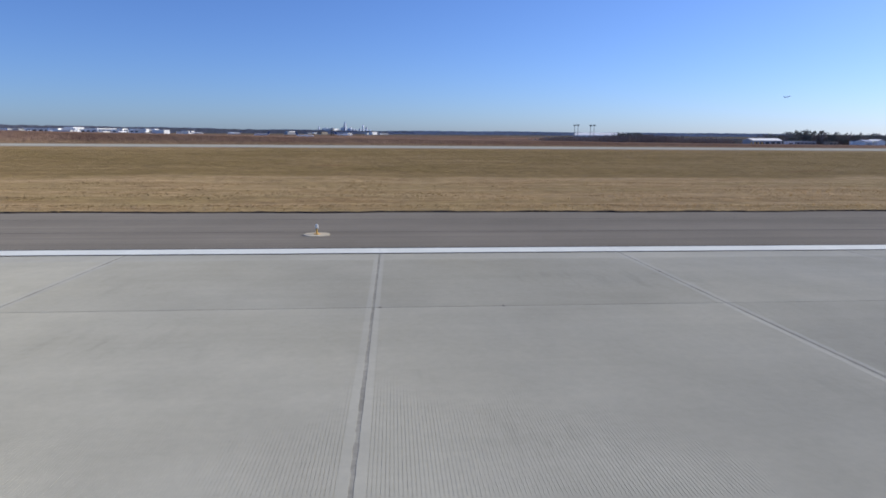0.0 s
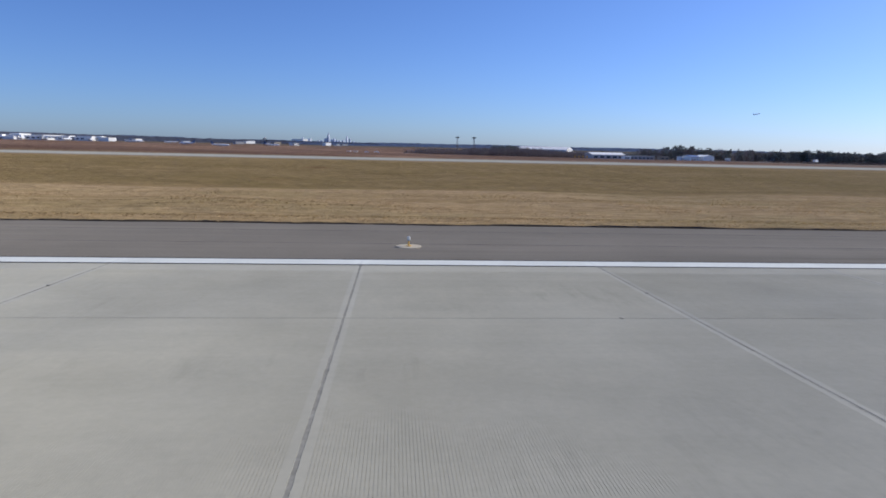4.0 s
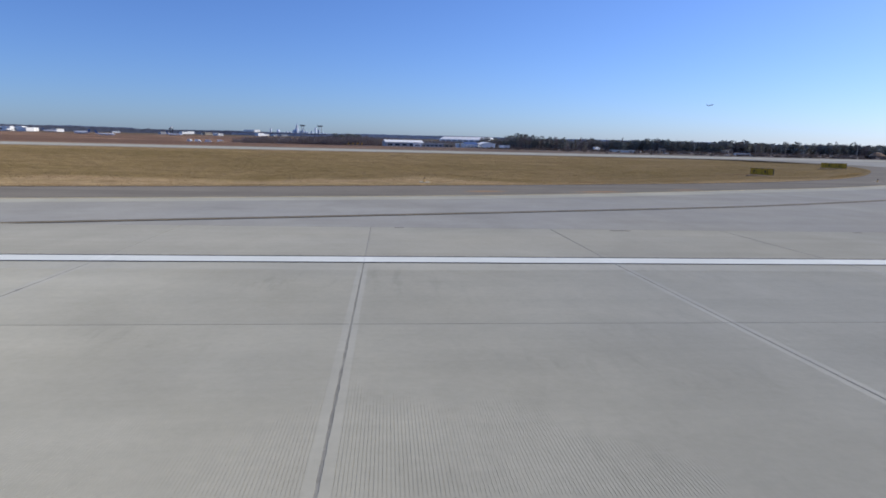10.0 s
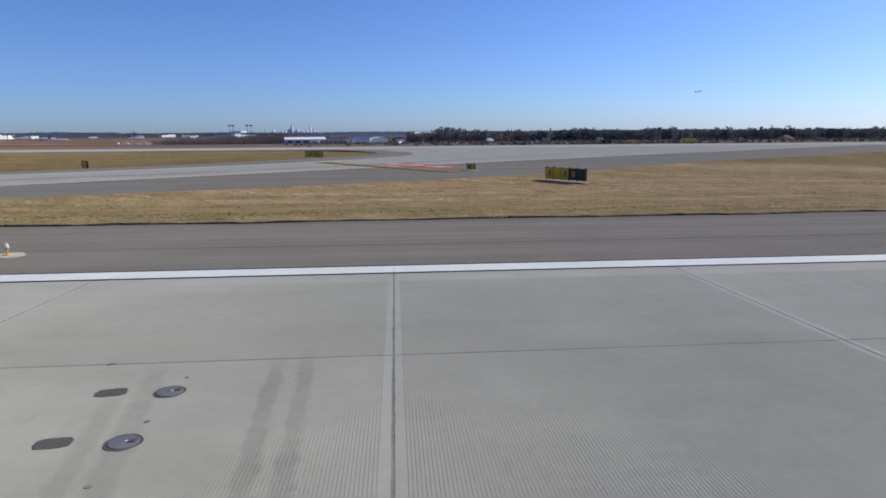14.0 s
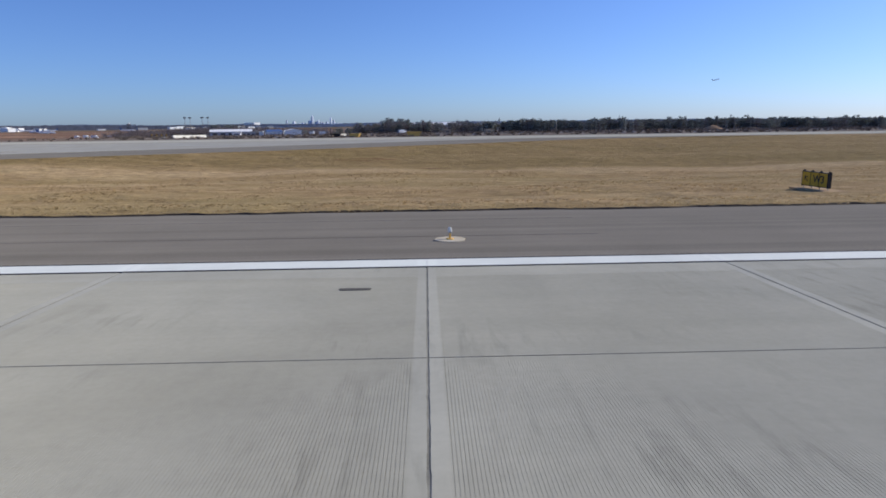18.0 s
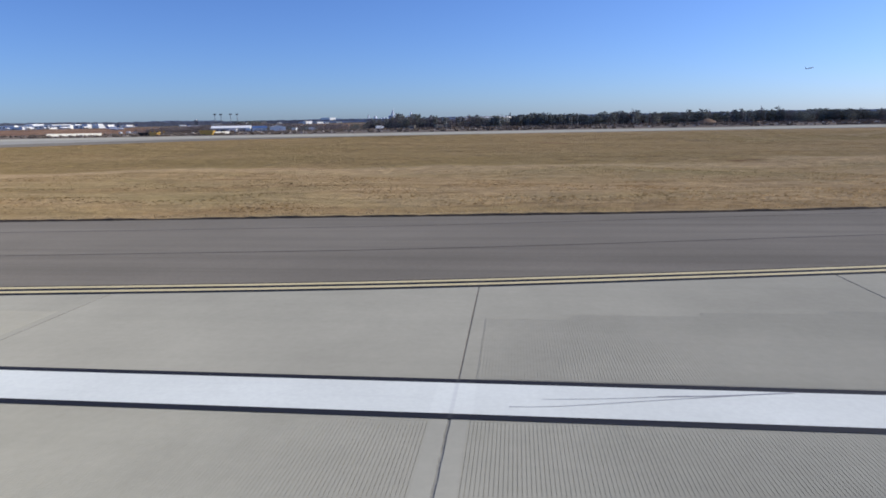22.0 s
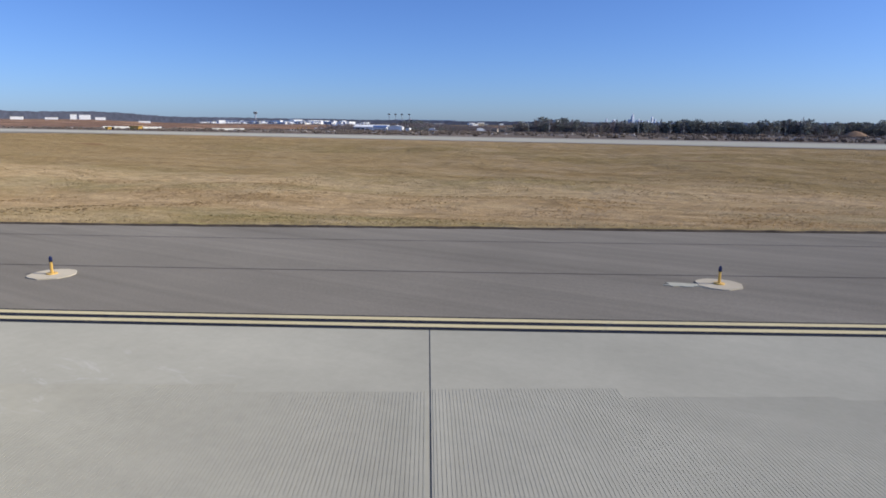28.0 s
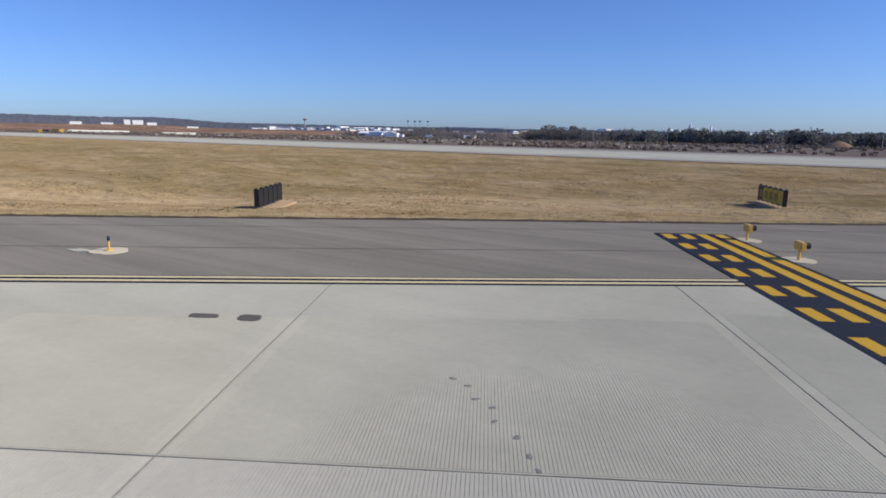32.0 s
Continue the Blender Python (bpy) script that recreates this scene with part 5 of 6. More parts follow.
# soil mound
rnd = random.Random(4)
bm = bmesh.new()
bmesh.ops.create_grid(bm, x_segments=24, y_segments=16, size=1)
for v in bm.verts:
    r = math.hypot(v.co.x, v.co.y)
    v.co = Vector((v.co.x * 13, v.co.y * 10, 5.2 * smooth(1 - r) ** 0.8 + 0.7 * noise.noise((v.co.x * 4, v.co.y * 4, 1)) * smooth(1.3 - r) - 0.3))
mound = tagged(new("soil_mound", bm_done("soil_mound", bm, M_DIRT)), "orange-brown heap of excavated soil", "soil heap")
mound.matrix_basis = foot(857, 582) @ Matrix.Diagonal((0.85, 0.85, 0.9, 1))
for i, (x, y, s) in enumerate(((800, 560, 0.6), (905, 600, 0.7), (760, 590, 0.45), (560, 480, 0.4), (208, 690, 0.9), (222, 700, 0.6))):
    o = copy_thing(mound, foot(x, y, 40 * i) @ Matrix.Diagonal((s * 1.4, s, s * 0.45, 1)))

# city skyline
city = [(-62, 55, 16, 3, 0), (-40, 30, 14, 1, 0), (-30, 42, 12, 0, 0), (-20, 36, 16, 2, 0), (-6, 60, 14, 0, 0), (4, 102, 15, 0, 24), (16, 52, 13, 2, 0), (24, 66, 10, 1, 0), (34, 46, 14, 0, 0), (44, 38, 14, 2, 0), (56, 50, 11, 0, 0), (68, 88, 10, 1, 6), (80, 66, 11, 2, 0), (92, 34, 12, 0, 0), (-74, 24, 22, 0, 0), (104, 26, 20, 2, 0), (-88, 70, 8, 0, 0)]
for dx, hh, w, k, spire in city:
    t = thing("skyscraper", foot(-440 + dx * 2.55, 5820 + (dx * 7) % 60, 58), "hazy blue-grey city skyscraper", "skyscraper", "city skyline")
    mt = (M_TOWER, M_TOWERLIGHT, M_TOWERGLASS, M_TOWERLIGHT)[k]
    hh *= 0.68
    part("shaft", box(w * 1.6, w * 1.3, hh * 0.95), mt, t)
    part("crown", box(w * 1.15, w, hh * 0.22, (0, 0, hh * 0.95)), mt, t)
    if spire:
        part("spire", cyl(w * 0.45, 0.4, spire, (0, 0, hh * 1.17), 8), mt, t)
    for z in np.arange(8, hh * 0.78, 9):
        part("window_band", box(w * 1.4, 0.6, 3.5, (0, -w * 0.65 - 0.1, z)), M_TOWERGLASS if k != 2 else M_TOWER, t)


# ---- woods ----
def woods(name, places, kind, mat, label, seed):
    """Many trees as one body: tapered trunks, limbs and ragged crowns of small clumps."""
    rnd = random.Random(seed)
    V, F, TV, TF = [], [], [], []
    for x, y, hgt in places:
        z0 = H(x, y)
        lean = rnd.uniform(-0.04, 0.04)
        b = len(TV)
        r0 = 0.018 * hgt
        for zz, rr in ((0, r0), (hgt * 0.5, r0 * 0.6), (hgt * (0.9 if kind == "pine" else 0.72), r0 * 0.12)):
            for k in range(4):
                TV.append((x + lean * zz + rr * math.cos(k * 1.57), y + rr * math.sin(k * 1.57), z0 + zz))
        for q in (0, 4):
            for k in range(4):
                TF.append((b + q + k, b + q + (k + 1) % 4, b + q + 4 + (k + 1) % 4, b + q + 4 + k))
        count = 80 if kind == "pine" else 70
        low = 0.22 if kind == "pine" else 0.10
        wide = rnd.uniform(0.20, 0.30)
        for c in range(count):
            f = low + (1 - low) * rnd.random() ** 0.9
            if kind == "pine":
                rad = hgt * (wide * math.sqrt(max(0.0, 1 - ((f - 0.58) / 0.44) ** 2)) + 0.03)  # rounded crown over a bare lower trunk
            else:
                rad = hgt * 0.34 * math.sin(math.pi * min(1, 0.15 + 0.85 * (f - low) / (1 - low))) + 0.3
            a, rr = rnd.uniform(0, 6.283), rad * math.sqrt(rnd.random())
            cx, cy, cz = x + lean * f * hgt + rr * math.cos(a), y + rr * math.sin(a), z0 + f * hgt
            s = (rnd.uniform(0.7, 1.35) if kind == "pine" else rnd.uniform(0.16, 0.34)) * hgt / 12
            e = (rnd.uniform(0.5, 0.9) if kind == "pine" else rnd.uniform(0.9, 2.2)) * hgt / 12
            i = len(V)
            for k in range(4):
                p = (rnd.uniform(-1, 1), rnd.uniform(-1, 1), rnd.uniform(-1, 1))
                V.append((cx + p[0] * s, cy + p[1] * s, cz + p[2] * e))
            F += [(i, i + 1, i + 2), (i, i + 2, i + 3), (i, i + 3, i + 1), (i + 1, i + 3, i + 2)]
    t = thing(name, Matrix(), label, "woods", "", "stuff")
    o = part("crown", mesh_of("crown", V, F, mat), mat, t)
    o["kind"] = "stuff"
    o = part("trunk", mesh_of("trunk", TV, TF, M_BARK), M_BARK, t)
    o["kind"] = "stuff"


rnd = random.Random(21)


def front(x):
    """y of the wood's near edge"""
    return float(np.interp(x, (470, 560, 800, 1100, 1500, 2200), (835, 790, 760, 800, 980, 1500))) + 12 * math.sin(x * 0.03) + 9 * math.sin(x * 0.11)


pines, bares = [], []
for i in range(1900):
    x = rnd.uniform(505, 1500)
    y = front(x) + abs(rnd.gauss(0, 22))
    h_ = rnd.uniform(11.5, 15.5) * (1.15 if rnd.random() < 0.1 else 1.0) + 3.0 * noise.noise((x * 0.03, 0, 0))
    deep = x < 640 and rnd.random() < 0.55 or rnd.random() < 0.26
    (bares if deep else pines).append((x, y, h_))
for i in range(14):
    pines.append((rnd.uniform(540, 575), rnd.uniform(800, 850), rnd.uniform(17, 21)))
for i in range(1250):
    x, y = rnd.uniform(188, 470), rnd.uniform(808, 872)
    top_ = float(np.interp(x, (188, 215, 260, 300, 345, 372, 396, 440, 470), (-2.0, 0.6, 1.6, 3.0, 4.4, 3.2, 1.4, 0.6, 0.0)))
    bares.append((x, y, max(4.5, (top_ + rnd.choice((-4.0, -2.0, -1.0, 0.0)) + rnd.uniform(-1.0, 1.4) - H(x, y)) / 1.05)))
for i in range(26):
    x, y = rnd.uniform(309, 344), rnd.uniform(850, 885)
    pines.append((x, y, max(6, 6.4 + rnd.uniform(-1.5, 0.8) - H(x, y))))
for i in range(60):
    pines.append((rnd.uniform(472, 512), rnd.uniform(850, 900), rnd.uniform(6, 10)))
for i in range(46):
    pines.append((rnd.uniform(402, 470), rnd.uniform(690, 730), rnd.uniform(4, 6.5)))
for i in range(500):
    x = rnd.uniform(470, 1150)
    bares.append((x, front(x) - rnd.uniform(5, 420), rnd.uniform(1.0, 2.4)))
woods("pine_wood", pines, "pine", M_PINE, "dark green pine wood behind the field", 1)
woods("bare_wood", bares, "bare", M_BARE, "leafless grey-brown thicket beside the pines", 2)


def ridge(line_, amp, base, seed, name, mat=None, end=None):
    """A distant wooded ridge with a ragged top, along a line on the ground; its height may run from base to end."""
    V, F = [], []
    c = along(line_, 900)
    back = offset(c, 70)
    rnd = random.Random(seed)
    for i, (x, y) in enumerate(c):
        z = H(x, y)
        high = base if end is None else base + (end - base) * i / 899
        top = z + high + amp * (0.5 + 0.5 * noise.noise((i * 0.013, seed, 0))) + 2.6 * noise.noise((i * 0.16, seed, 4)) + 1.2 * noise.noise((i * 0.45, seed, 9)) + rnd.uniform(-0.3, 0.3)
        f = 0.10 + 0.02 * noise.noise((i * 0.2, seed, 7))
        V += [(x, y, z - 3), (x + f * (back[i][0] - x), y + f * (back[i][1] - y), top), (back[i][0], back[i][1], z - 3)]
        if i:
            k = 3 * i
            F += [(k - 3, k, k + 1, k - 2), (k - 2, k + 1, k + 2, k - 1)]
    tagged(new(name, mesh_of(name, V, F, mat or M_RIDGE)), "wooded horizon ridge tinted blue-grey with painted haze", "woods", "", "stuff")


# ridges whose blue-grey colour carries the haze
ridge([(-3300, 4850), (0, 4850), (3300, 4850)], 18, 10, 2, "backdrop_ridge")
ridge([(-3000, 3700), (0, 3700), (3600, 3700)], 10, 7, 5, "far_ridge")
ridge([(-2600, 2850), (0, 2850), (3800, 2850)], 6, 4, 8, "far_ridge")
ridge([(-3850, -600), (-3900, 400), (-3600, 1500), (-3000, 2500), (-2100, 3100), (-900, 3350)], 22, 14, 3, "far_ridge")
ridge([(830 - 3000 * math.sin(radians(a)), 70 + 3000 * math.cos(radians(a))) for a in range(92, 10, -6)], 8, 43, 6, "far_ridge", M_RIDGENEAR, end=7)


# ---- grass blades along the pavement ----
def blades(name, spots, label, seed):
    rnd = random.Random(seed)
    V, F = [], []
    for x, y, hgt in spots:
        z = max(H(x, y), P(y) + 0.03)
        for _ in range(3):
            a, w = rnd.uniform(0, 6.283), rnd.uniform(0.012, 0.03)
            lx, ly = rnd.uniform(-0.7, 0.7) * hgt, rnd.uniform(-0.7, 0.7) * hgt
            px, py = x + rnd.uniform(-0.1, 0.1), y + rnd.uniform(-0.1, 0.1)
            i = len(V)
            V += [(px - w * math.cos(a), py - w * math.sin(a), z), (px + w * math.cos(a), py + w * math.sin(a), z), (px + lx, py + ly, z + hgt)]
            F.append((i, i + 1, i + 2))
    tagged(new(name, mesh_of(name, V, F, M_BLADE)), label, "grass", "", "stuff")


rnd = random.Random(8)
spots = []
for x in np.arange(-60, 424, 0.05):
    yl = 32.9 if x < 236 else float(np.interp(x, [p[0] for p in EXIT_GRASS_LEFT[:8]], [p[1] for p in EXIT_GRASS_LEFT[:8]]))
    yy = yl + 0.15 + abs(rnd.gauss(0, 0.25))
    spots.append((x, yy, rnd.uniform(0.04, 0.11)))
tg = along(TAXI_GRASS, 9000)
for q in offset(tg, 0.15):
    spots.append((q[0], q[1] + abs(rnd.gauss(0, 0.25)), rnd.uniform(0.04, 0.11)))
for x in np.arange(440, 600, 0.05):
    spots.append((x, 33.0 + abs(rnd.gauss(0, 0.25)), rnd.uniform(0.04, 0.11)))
blades("grass_edge", spots, "ragged straw grass edge along the asphalt", 3)


def tufts(count, seed, label):
    """Short grass over the nearer turf, thinning out with the distance from the pavement."""
    gen = np.random.default_rng(seed)
    runs = [np.array([(x, 32.9) for x in range(-70, 237)], float), along(EXIT_GRASS_LEFT[:9], 240), along([(437, 33.0), (520, 33.0), (634, 33.0)], 200), along(TAXI_GRASS[2:20], 420)]
    line_ = np.concatenate(runs)
    px = line_[gen.integers(0, len(line_), count)]
    x = px[:, 0] + gen.uniform(-1.2, 1.2, count)
    y = px[:, 1] + 0.15 + 46 * gen.random(count) ** 1.9
    keep, z = [], []
    for a, b in zip(x, y):
        ok = b < 162 and open_grass(a, b) > (1.2 if a > 236 else -5) and not (236 < a < 660 and b < 33.2)
        keep.append(ok)
        if ok:
            z.append(H(a, b))
    x, y, z = x[keep], y[keep], np.array(z)
    n = len(x)
    hgt, w, ang = gen.uniform(0.012, 0.032, n), gen.uniform(0.06, 0.16, n), gen.uniform(0, 2 * math.pi, n)
    V = np.empty((n, 3, 3))
    V[:, 0] = np.stack([x - w * np.cos(ang), y - w * np.sin(ang), z - 0.02], 1)
    V[:, 1] = np.stack([x + w * np.cos(ang), y + w * np.sin(ang), z - 0.02], 1)
    V[:, 2] = np.stack([x + gen.uniform(-1, 1, n) * w, y + gen.uniform(-1, 1, n) * w, z + hgt], 1)
    me = bpy.data.meshes.new("grass_tufts")
    me.from_pydata(V.reshape(-1, 3).tolist(), [], np.arange(3 * n).reshape(-1, 3).tolist())
    me.materials.append(M_TUFT)
    tagged(new("grass_tufts", me), label, "grass", "", "stuff")


tufts(260000, 15, "short dormant grass tufts on the open turf")


def scrub(name, places, mat, label, seed):
    """Low dead brush: each bush a spray of slim upright slivers."""
    rnd = random.Random(seed)
    V, F = [], []
    for x, y, s in places:
        z = H(x, y)
        for _ in range(9):
            a, r = rnd.uniform(0, 6.283), s * rnd.uniform(0.1, 0.9)
            px, py, w = x + r * math.cos(a), y + r * math.sin(a), s * rnd.uniform(0.12, 0.3)
            i = len(V)
            V += [(px - w, py, z - 0.05), (px + w, py + 0.1, z - 0.05), (px + rnd.uniform(-1, 1) * w, py - w, z + s * rnd.uniform(0.4, 1.0)), (px + rnd.uniform(-1, 1) * w, py + w, z + s * rnd.uniform(0.4, 1.0))]
            F += [(i, i + 1, i + 2), (i, i + 2, i + 3), (i + 1, i + 3, i + 2)]
    tagged(new(name, mesh_of(name, V, F, mat)), label, "brush", "", "stuff")


rnd = random.Random(41)
spots = []
while len(spots) < 5500:
    x, y = rnd.uniform(440, 1250), 215 + 520 * rnd.random() ** 1.3
    if y < front(x) and noise.noise((x * 0.015, y * 0.02, 2)) > rnd.uniform(-0.5, 0.3):
        spots.append((x, y, rnd.uniform(0.25, 0.8) * (1 + y / 900)))
scrub("dead_brush", spots, M_BRUSH, "grey-brown dead brush on cleared ground", 12)


def rubble(name, places, mat, label, seed):
    """Broken slabs and stones left on the bare ground."""
    rnd = random.Random(seed)
    V, F = [], []
    for x, y, s in places:
        z, i = H(x, y), len(V)
        for dx, dy, dz in ((-1, -1, -0.1), (1, -1, -0.1), (1, 1, -0.1), (-1, 1, -0.1), (-0.7, -0.7, 1), (0.7, -0.7, 1), (0.7, 0.7, 1), (-0.7, 0.7, 1)):
            V.append((x + s * dx * rnd.uniform(0.6, 1.3), y + s * dy * rnd.uniform(0.6, 1.3), z + 0.7 * s * dz * rnd.uniform(0.5, 1.3)))
        F += [tuple(i + k for k in f) for f in ((4, 5, 6, 7), (0, 1, 5, 4), (1, 2, 6, 5), (2, 3, 7, 6), (3, 0, 4, 7))]
    tagged(new(name, mesh_of(name, V, F, mat)), label, "rubble", "", "stuff")


rnd = random.Random(17)
spots = []
for i in range(4200):
    x = rnd.uniform(480, 1150)
    y = rnd.uniform(250, 720)
    if noise.noise((x * 0.02, y * 0.03, 9)) > -0.05:
        spots.append((x, y, rnd.uniform(0.2, 0.85) ** 2 * 1.0))
rubble("rubble", spots, mat_plain("broken_concrete", (0.42, 0.38, 0.34), 0.95, var=0.35, scale=0.4), "pale broken concrete and stones on bare ground", 6)

# ---- concrete slabs ----
CH = 0.004


def clip(poly, nrm, d):
    """The part of a convex outline where nrm . p <= d."""
    out = []
    for i in range(len(poly)):
        p, q = poly[i], poly[(i + 1) % len(poly)]
        a, b = p @ nrm - d, q @ nrm - d
        if a <= 0:
            out.append(p)
        if a * b < 0:
            out.append(p + (q - p) * a / (a - b))
    return out


PITCH = 0.044  # spacing of the sawn grooves


def plate(V, F, poly, top, deep):
    """A raised plate over an outline: its face and its rim."""
    k, n = len(V), len(poly)
    if sum(poly[a][0] * poly[(a + 1) % n][1] - poly[(a + 1) % n][0] * poly[a][1] for a in range(n)) < 0:
        poly = poly[::-1]
    V += [(p[0], p[1], top) for p in poly] + [(p[0], p[1], top - deep) for p in poly]
    F.append(tuple(range(k, k + n)))
    F += [(k + n + a, k + n + (a + 1) % n, k + (a + 1) % n, k + a) for a in range(n)]


def lands(V, F, poly, top, deep, wide=0.0385):
    """The narrow strips left standing between sawn grooves, within a convex outline, joined by the grooves' floors."""
    xs = [p[0] for p in poly]
    last = None
    for n in range(math.floor(min(xs) / PITCH), math.ceil(max(xs) / PITCH)):
        q = clip(clip(poly, np.array([1.0, 0.0]), n * PITCH + wide), np.array([-1.0, 0.0]), -n * PITCH)
        if len(q) < 3:
            continue
        k = len(V)
        plate(V, F, q, top, deep)
        low = range(k + len(q), len(V))
        x0, x1 = min(V[a][0] for a in low), max(V[a][0] for a in low)
        first = sorted((a for a in low if V[a][0] < x0 + 1e-5), key=lambda a: V[a][1])
        if last and len(last) > 1 and len(first) > 1:
            F.append((last[0], first[0], first[-1], last[-1]))
        last = sorted((a for a in low if V[a][0] > x1 - 1e-5), key=lambda a: V[a][1])


def grooved_slab(poly, band, plain_from, deep):
    """A runway slab sawn across, but for a band beside each joint and a plain end."""
    me = slab_mesh("slab", poly, M_SLAB)
    V, F = [tuple(v.co) for v in me.vertices], [tuple(p.vertices) for p in me.polygons]
    k = len(poly)
    inner = [np.array(v[:2]) for v in V[:k]]
    V[:k] = [(v[0], v[1], -deep) for v in V[:k]]
    index = [p.material_index for p in me.polygons]
    bpy.data.meshes.remove(me)
    ex, ey = np.array([1.0, 0.0]), np.array([0.0, 1.0])
    plate(V, F, clip(inner, -ex, -band), 0.0, deep)
    plate(V, F, clip(inner, ex, -band), 0.0, deep)
    core = clip(clip(inner, ex, band), -ex, band)
    lands(V, F, clip(core, ey, plain_from), 0.0, deep)
    if plain_from < 3.7:
        plate(V, F, clip(core, -ey, -plain_from), 0.0, deep)
    me = mesh_of("slab", V, F, M_SLAB)
    me.materials.append(M_JOINT)
    me.polygons.foreach_set("material_index", index + [0] * (len(F) - len(index)))
    return me


def slab_mesh(name, poly, mat):
    """A slab over a convex outline, its arrised edges dark with sealant."""
    c = np.mean(poly, axis=0)
    inner = [c + (p - c) * (1 - 2 * CH / max(0.3, np.hypot(*(p - c)))) for p in poly]
    k = len(poly)
    V = [(p[0], p[1], 0.0) for p in inner] + [(p[0], p[1], -CH) for p in poly] + [(p[0], p[1], -0.08) for p in poly]
    F = [tuple(range(k))]
    for r in (0, k):
        F += [(r + k + i, r + k + (i + 1) % k, r + (i + 1) % k, r + i) for i in range(k)]
    me = mesh_of(name, V, F, mat)
    me.materials.append(M_JOINT)
    me.polygons.foreach_set("material_index", [0] + [1] * (2 * k))
    if me.polygons[0].normal.z < 0:
        me.flip_normals()
    return me


g = 0.015
hs, ht = SLAB / 2 - g, SLAB / 2 - 0.011


def worn_outline(hx, hy, seed, n=60):
    """A slab's outline whose long joints wander and are chipped."""
    def chip(i, k):
        return 0.010 * noise.noise((i * 0.4, seed + k, 0)) + 0.008 * noise.noise((i * 1.7, seed + k, 3)) - 0.03 * max(0.0, noise.noise((i * 0.9, seed + k, 8)) - 0.5)
    q = [(-hx, -hy)] + [(hx + chip(i, 0), hy * (2 * i / n - 1)) for i in range(n + 1)]
    q += [(-hx - chip(i, 7), hy * (1 - 2 * i / n)) for i in range(n)]
    return np.array(q)


# the joints of the first stretch are wider and filled to the brim
KINDS = {}
for kind, hx, band, deep in (("wide", hs - 0.008, 3.67, 0.0021), ("narrow", hs, 3.66, 0.0021), ("late", hs, 3.60, 0.0023)):
    for plain_from in (1.75, 9.0):
        KINDS[kind, plain_from] = [grooved_slab(worn_outline(hx, ht, k * 3), band, plain_from, deep) for k in range(3)]
TILT = -math.degrees(math.atan(0.0189))
for k in range(-4, 98):
    for row in (1, 2):
        yc = SLAB * (row + 0.5)
        plain_from = 1.75 if row == 2 and k < 88 else 9.0
        part("slab", KINDS["wide" if k < 40 else "narrow" if k < 66 else "late", plain_from][(k * 2 + row) % 3], M_SLAB, runway, m=pose(SLAB * (k + 0.5), yc, P(yc), TILT, 0, 0))
RECT = slab_mesh("slab", np.array([(-hs, -3.38), (hs, -3.38), (hs, 3.38), (-hs, 3.38)]), M_SLABTAXI)
for k in range(41, 54):
    yc = EDGE + 3.42
    part("slab", RECT, M_SLAB, exit_road, m=pose(SLAB * (k + 0.5), yc, P(yc) + 0.012, -0.3, 0, 0))
line("joint", straight(330, 29.72, 417.8, 29.72, 30), 0.05, 0.015, M_JOINT, exit_road)
# the last slab of the row, cut round where the exit leaves
yc = EDGE + 3.42
cut_ = [(411.5, 22.9), (423.3, 22.9), (421.5, 23.5), (420.0, 24.4), (418.7, 26.0), (418.1, 27.8), (418.0, 29.66), (411.5, 29.66)]
part("slab", slab_mesh("slab", np.array([(x - 415, y - yc) for x, y in cut_]), M_RUBBER), M_RUBBER, exit_road, m=pose(415, yc, P(yc) + 0.012, -0.3, 0, 0))


TC = along(TAXI_EDGE, 400)


def under_edge(poly):
    """Cuts an outline along the local tangent of the taxiway edge."""
    c = np.mean(poly, axis=0)
    i = int(np.clip(np.argmin(np.hypot(*(TC - c).T)), 3, 396))
    t = TC[i + 3] - TC[i - 3]
    nrm = np.array([-t[1], t[0]]) / np.hypot(*t)
    return clip(poly, nrm, TC[i] @ nrm - 0.02)


GR = random.Random(31)
GT = 0.009  # half a joint's width on the exit


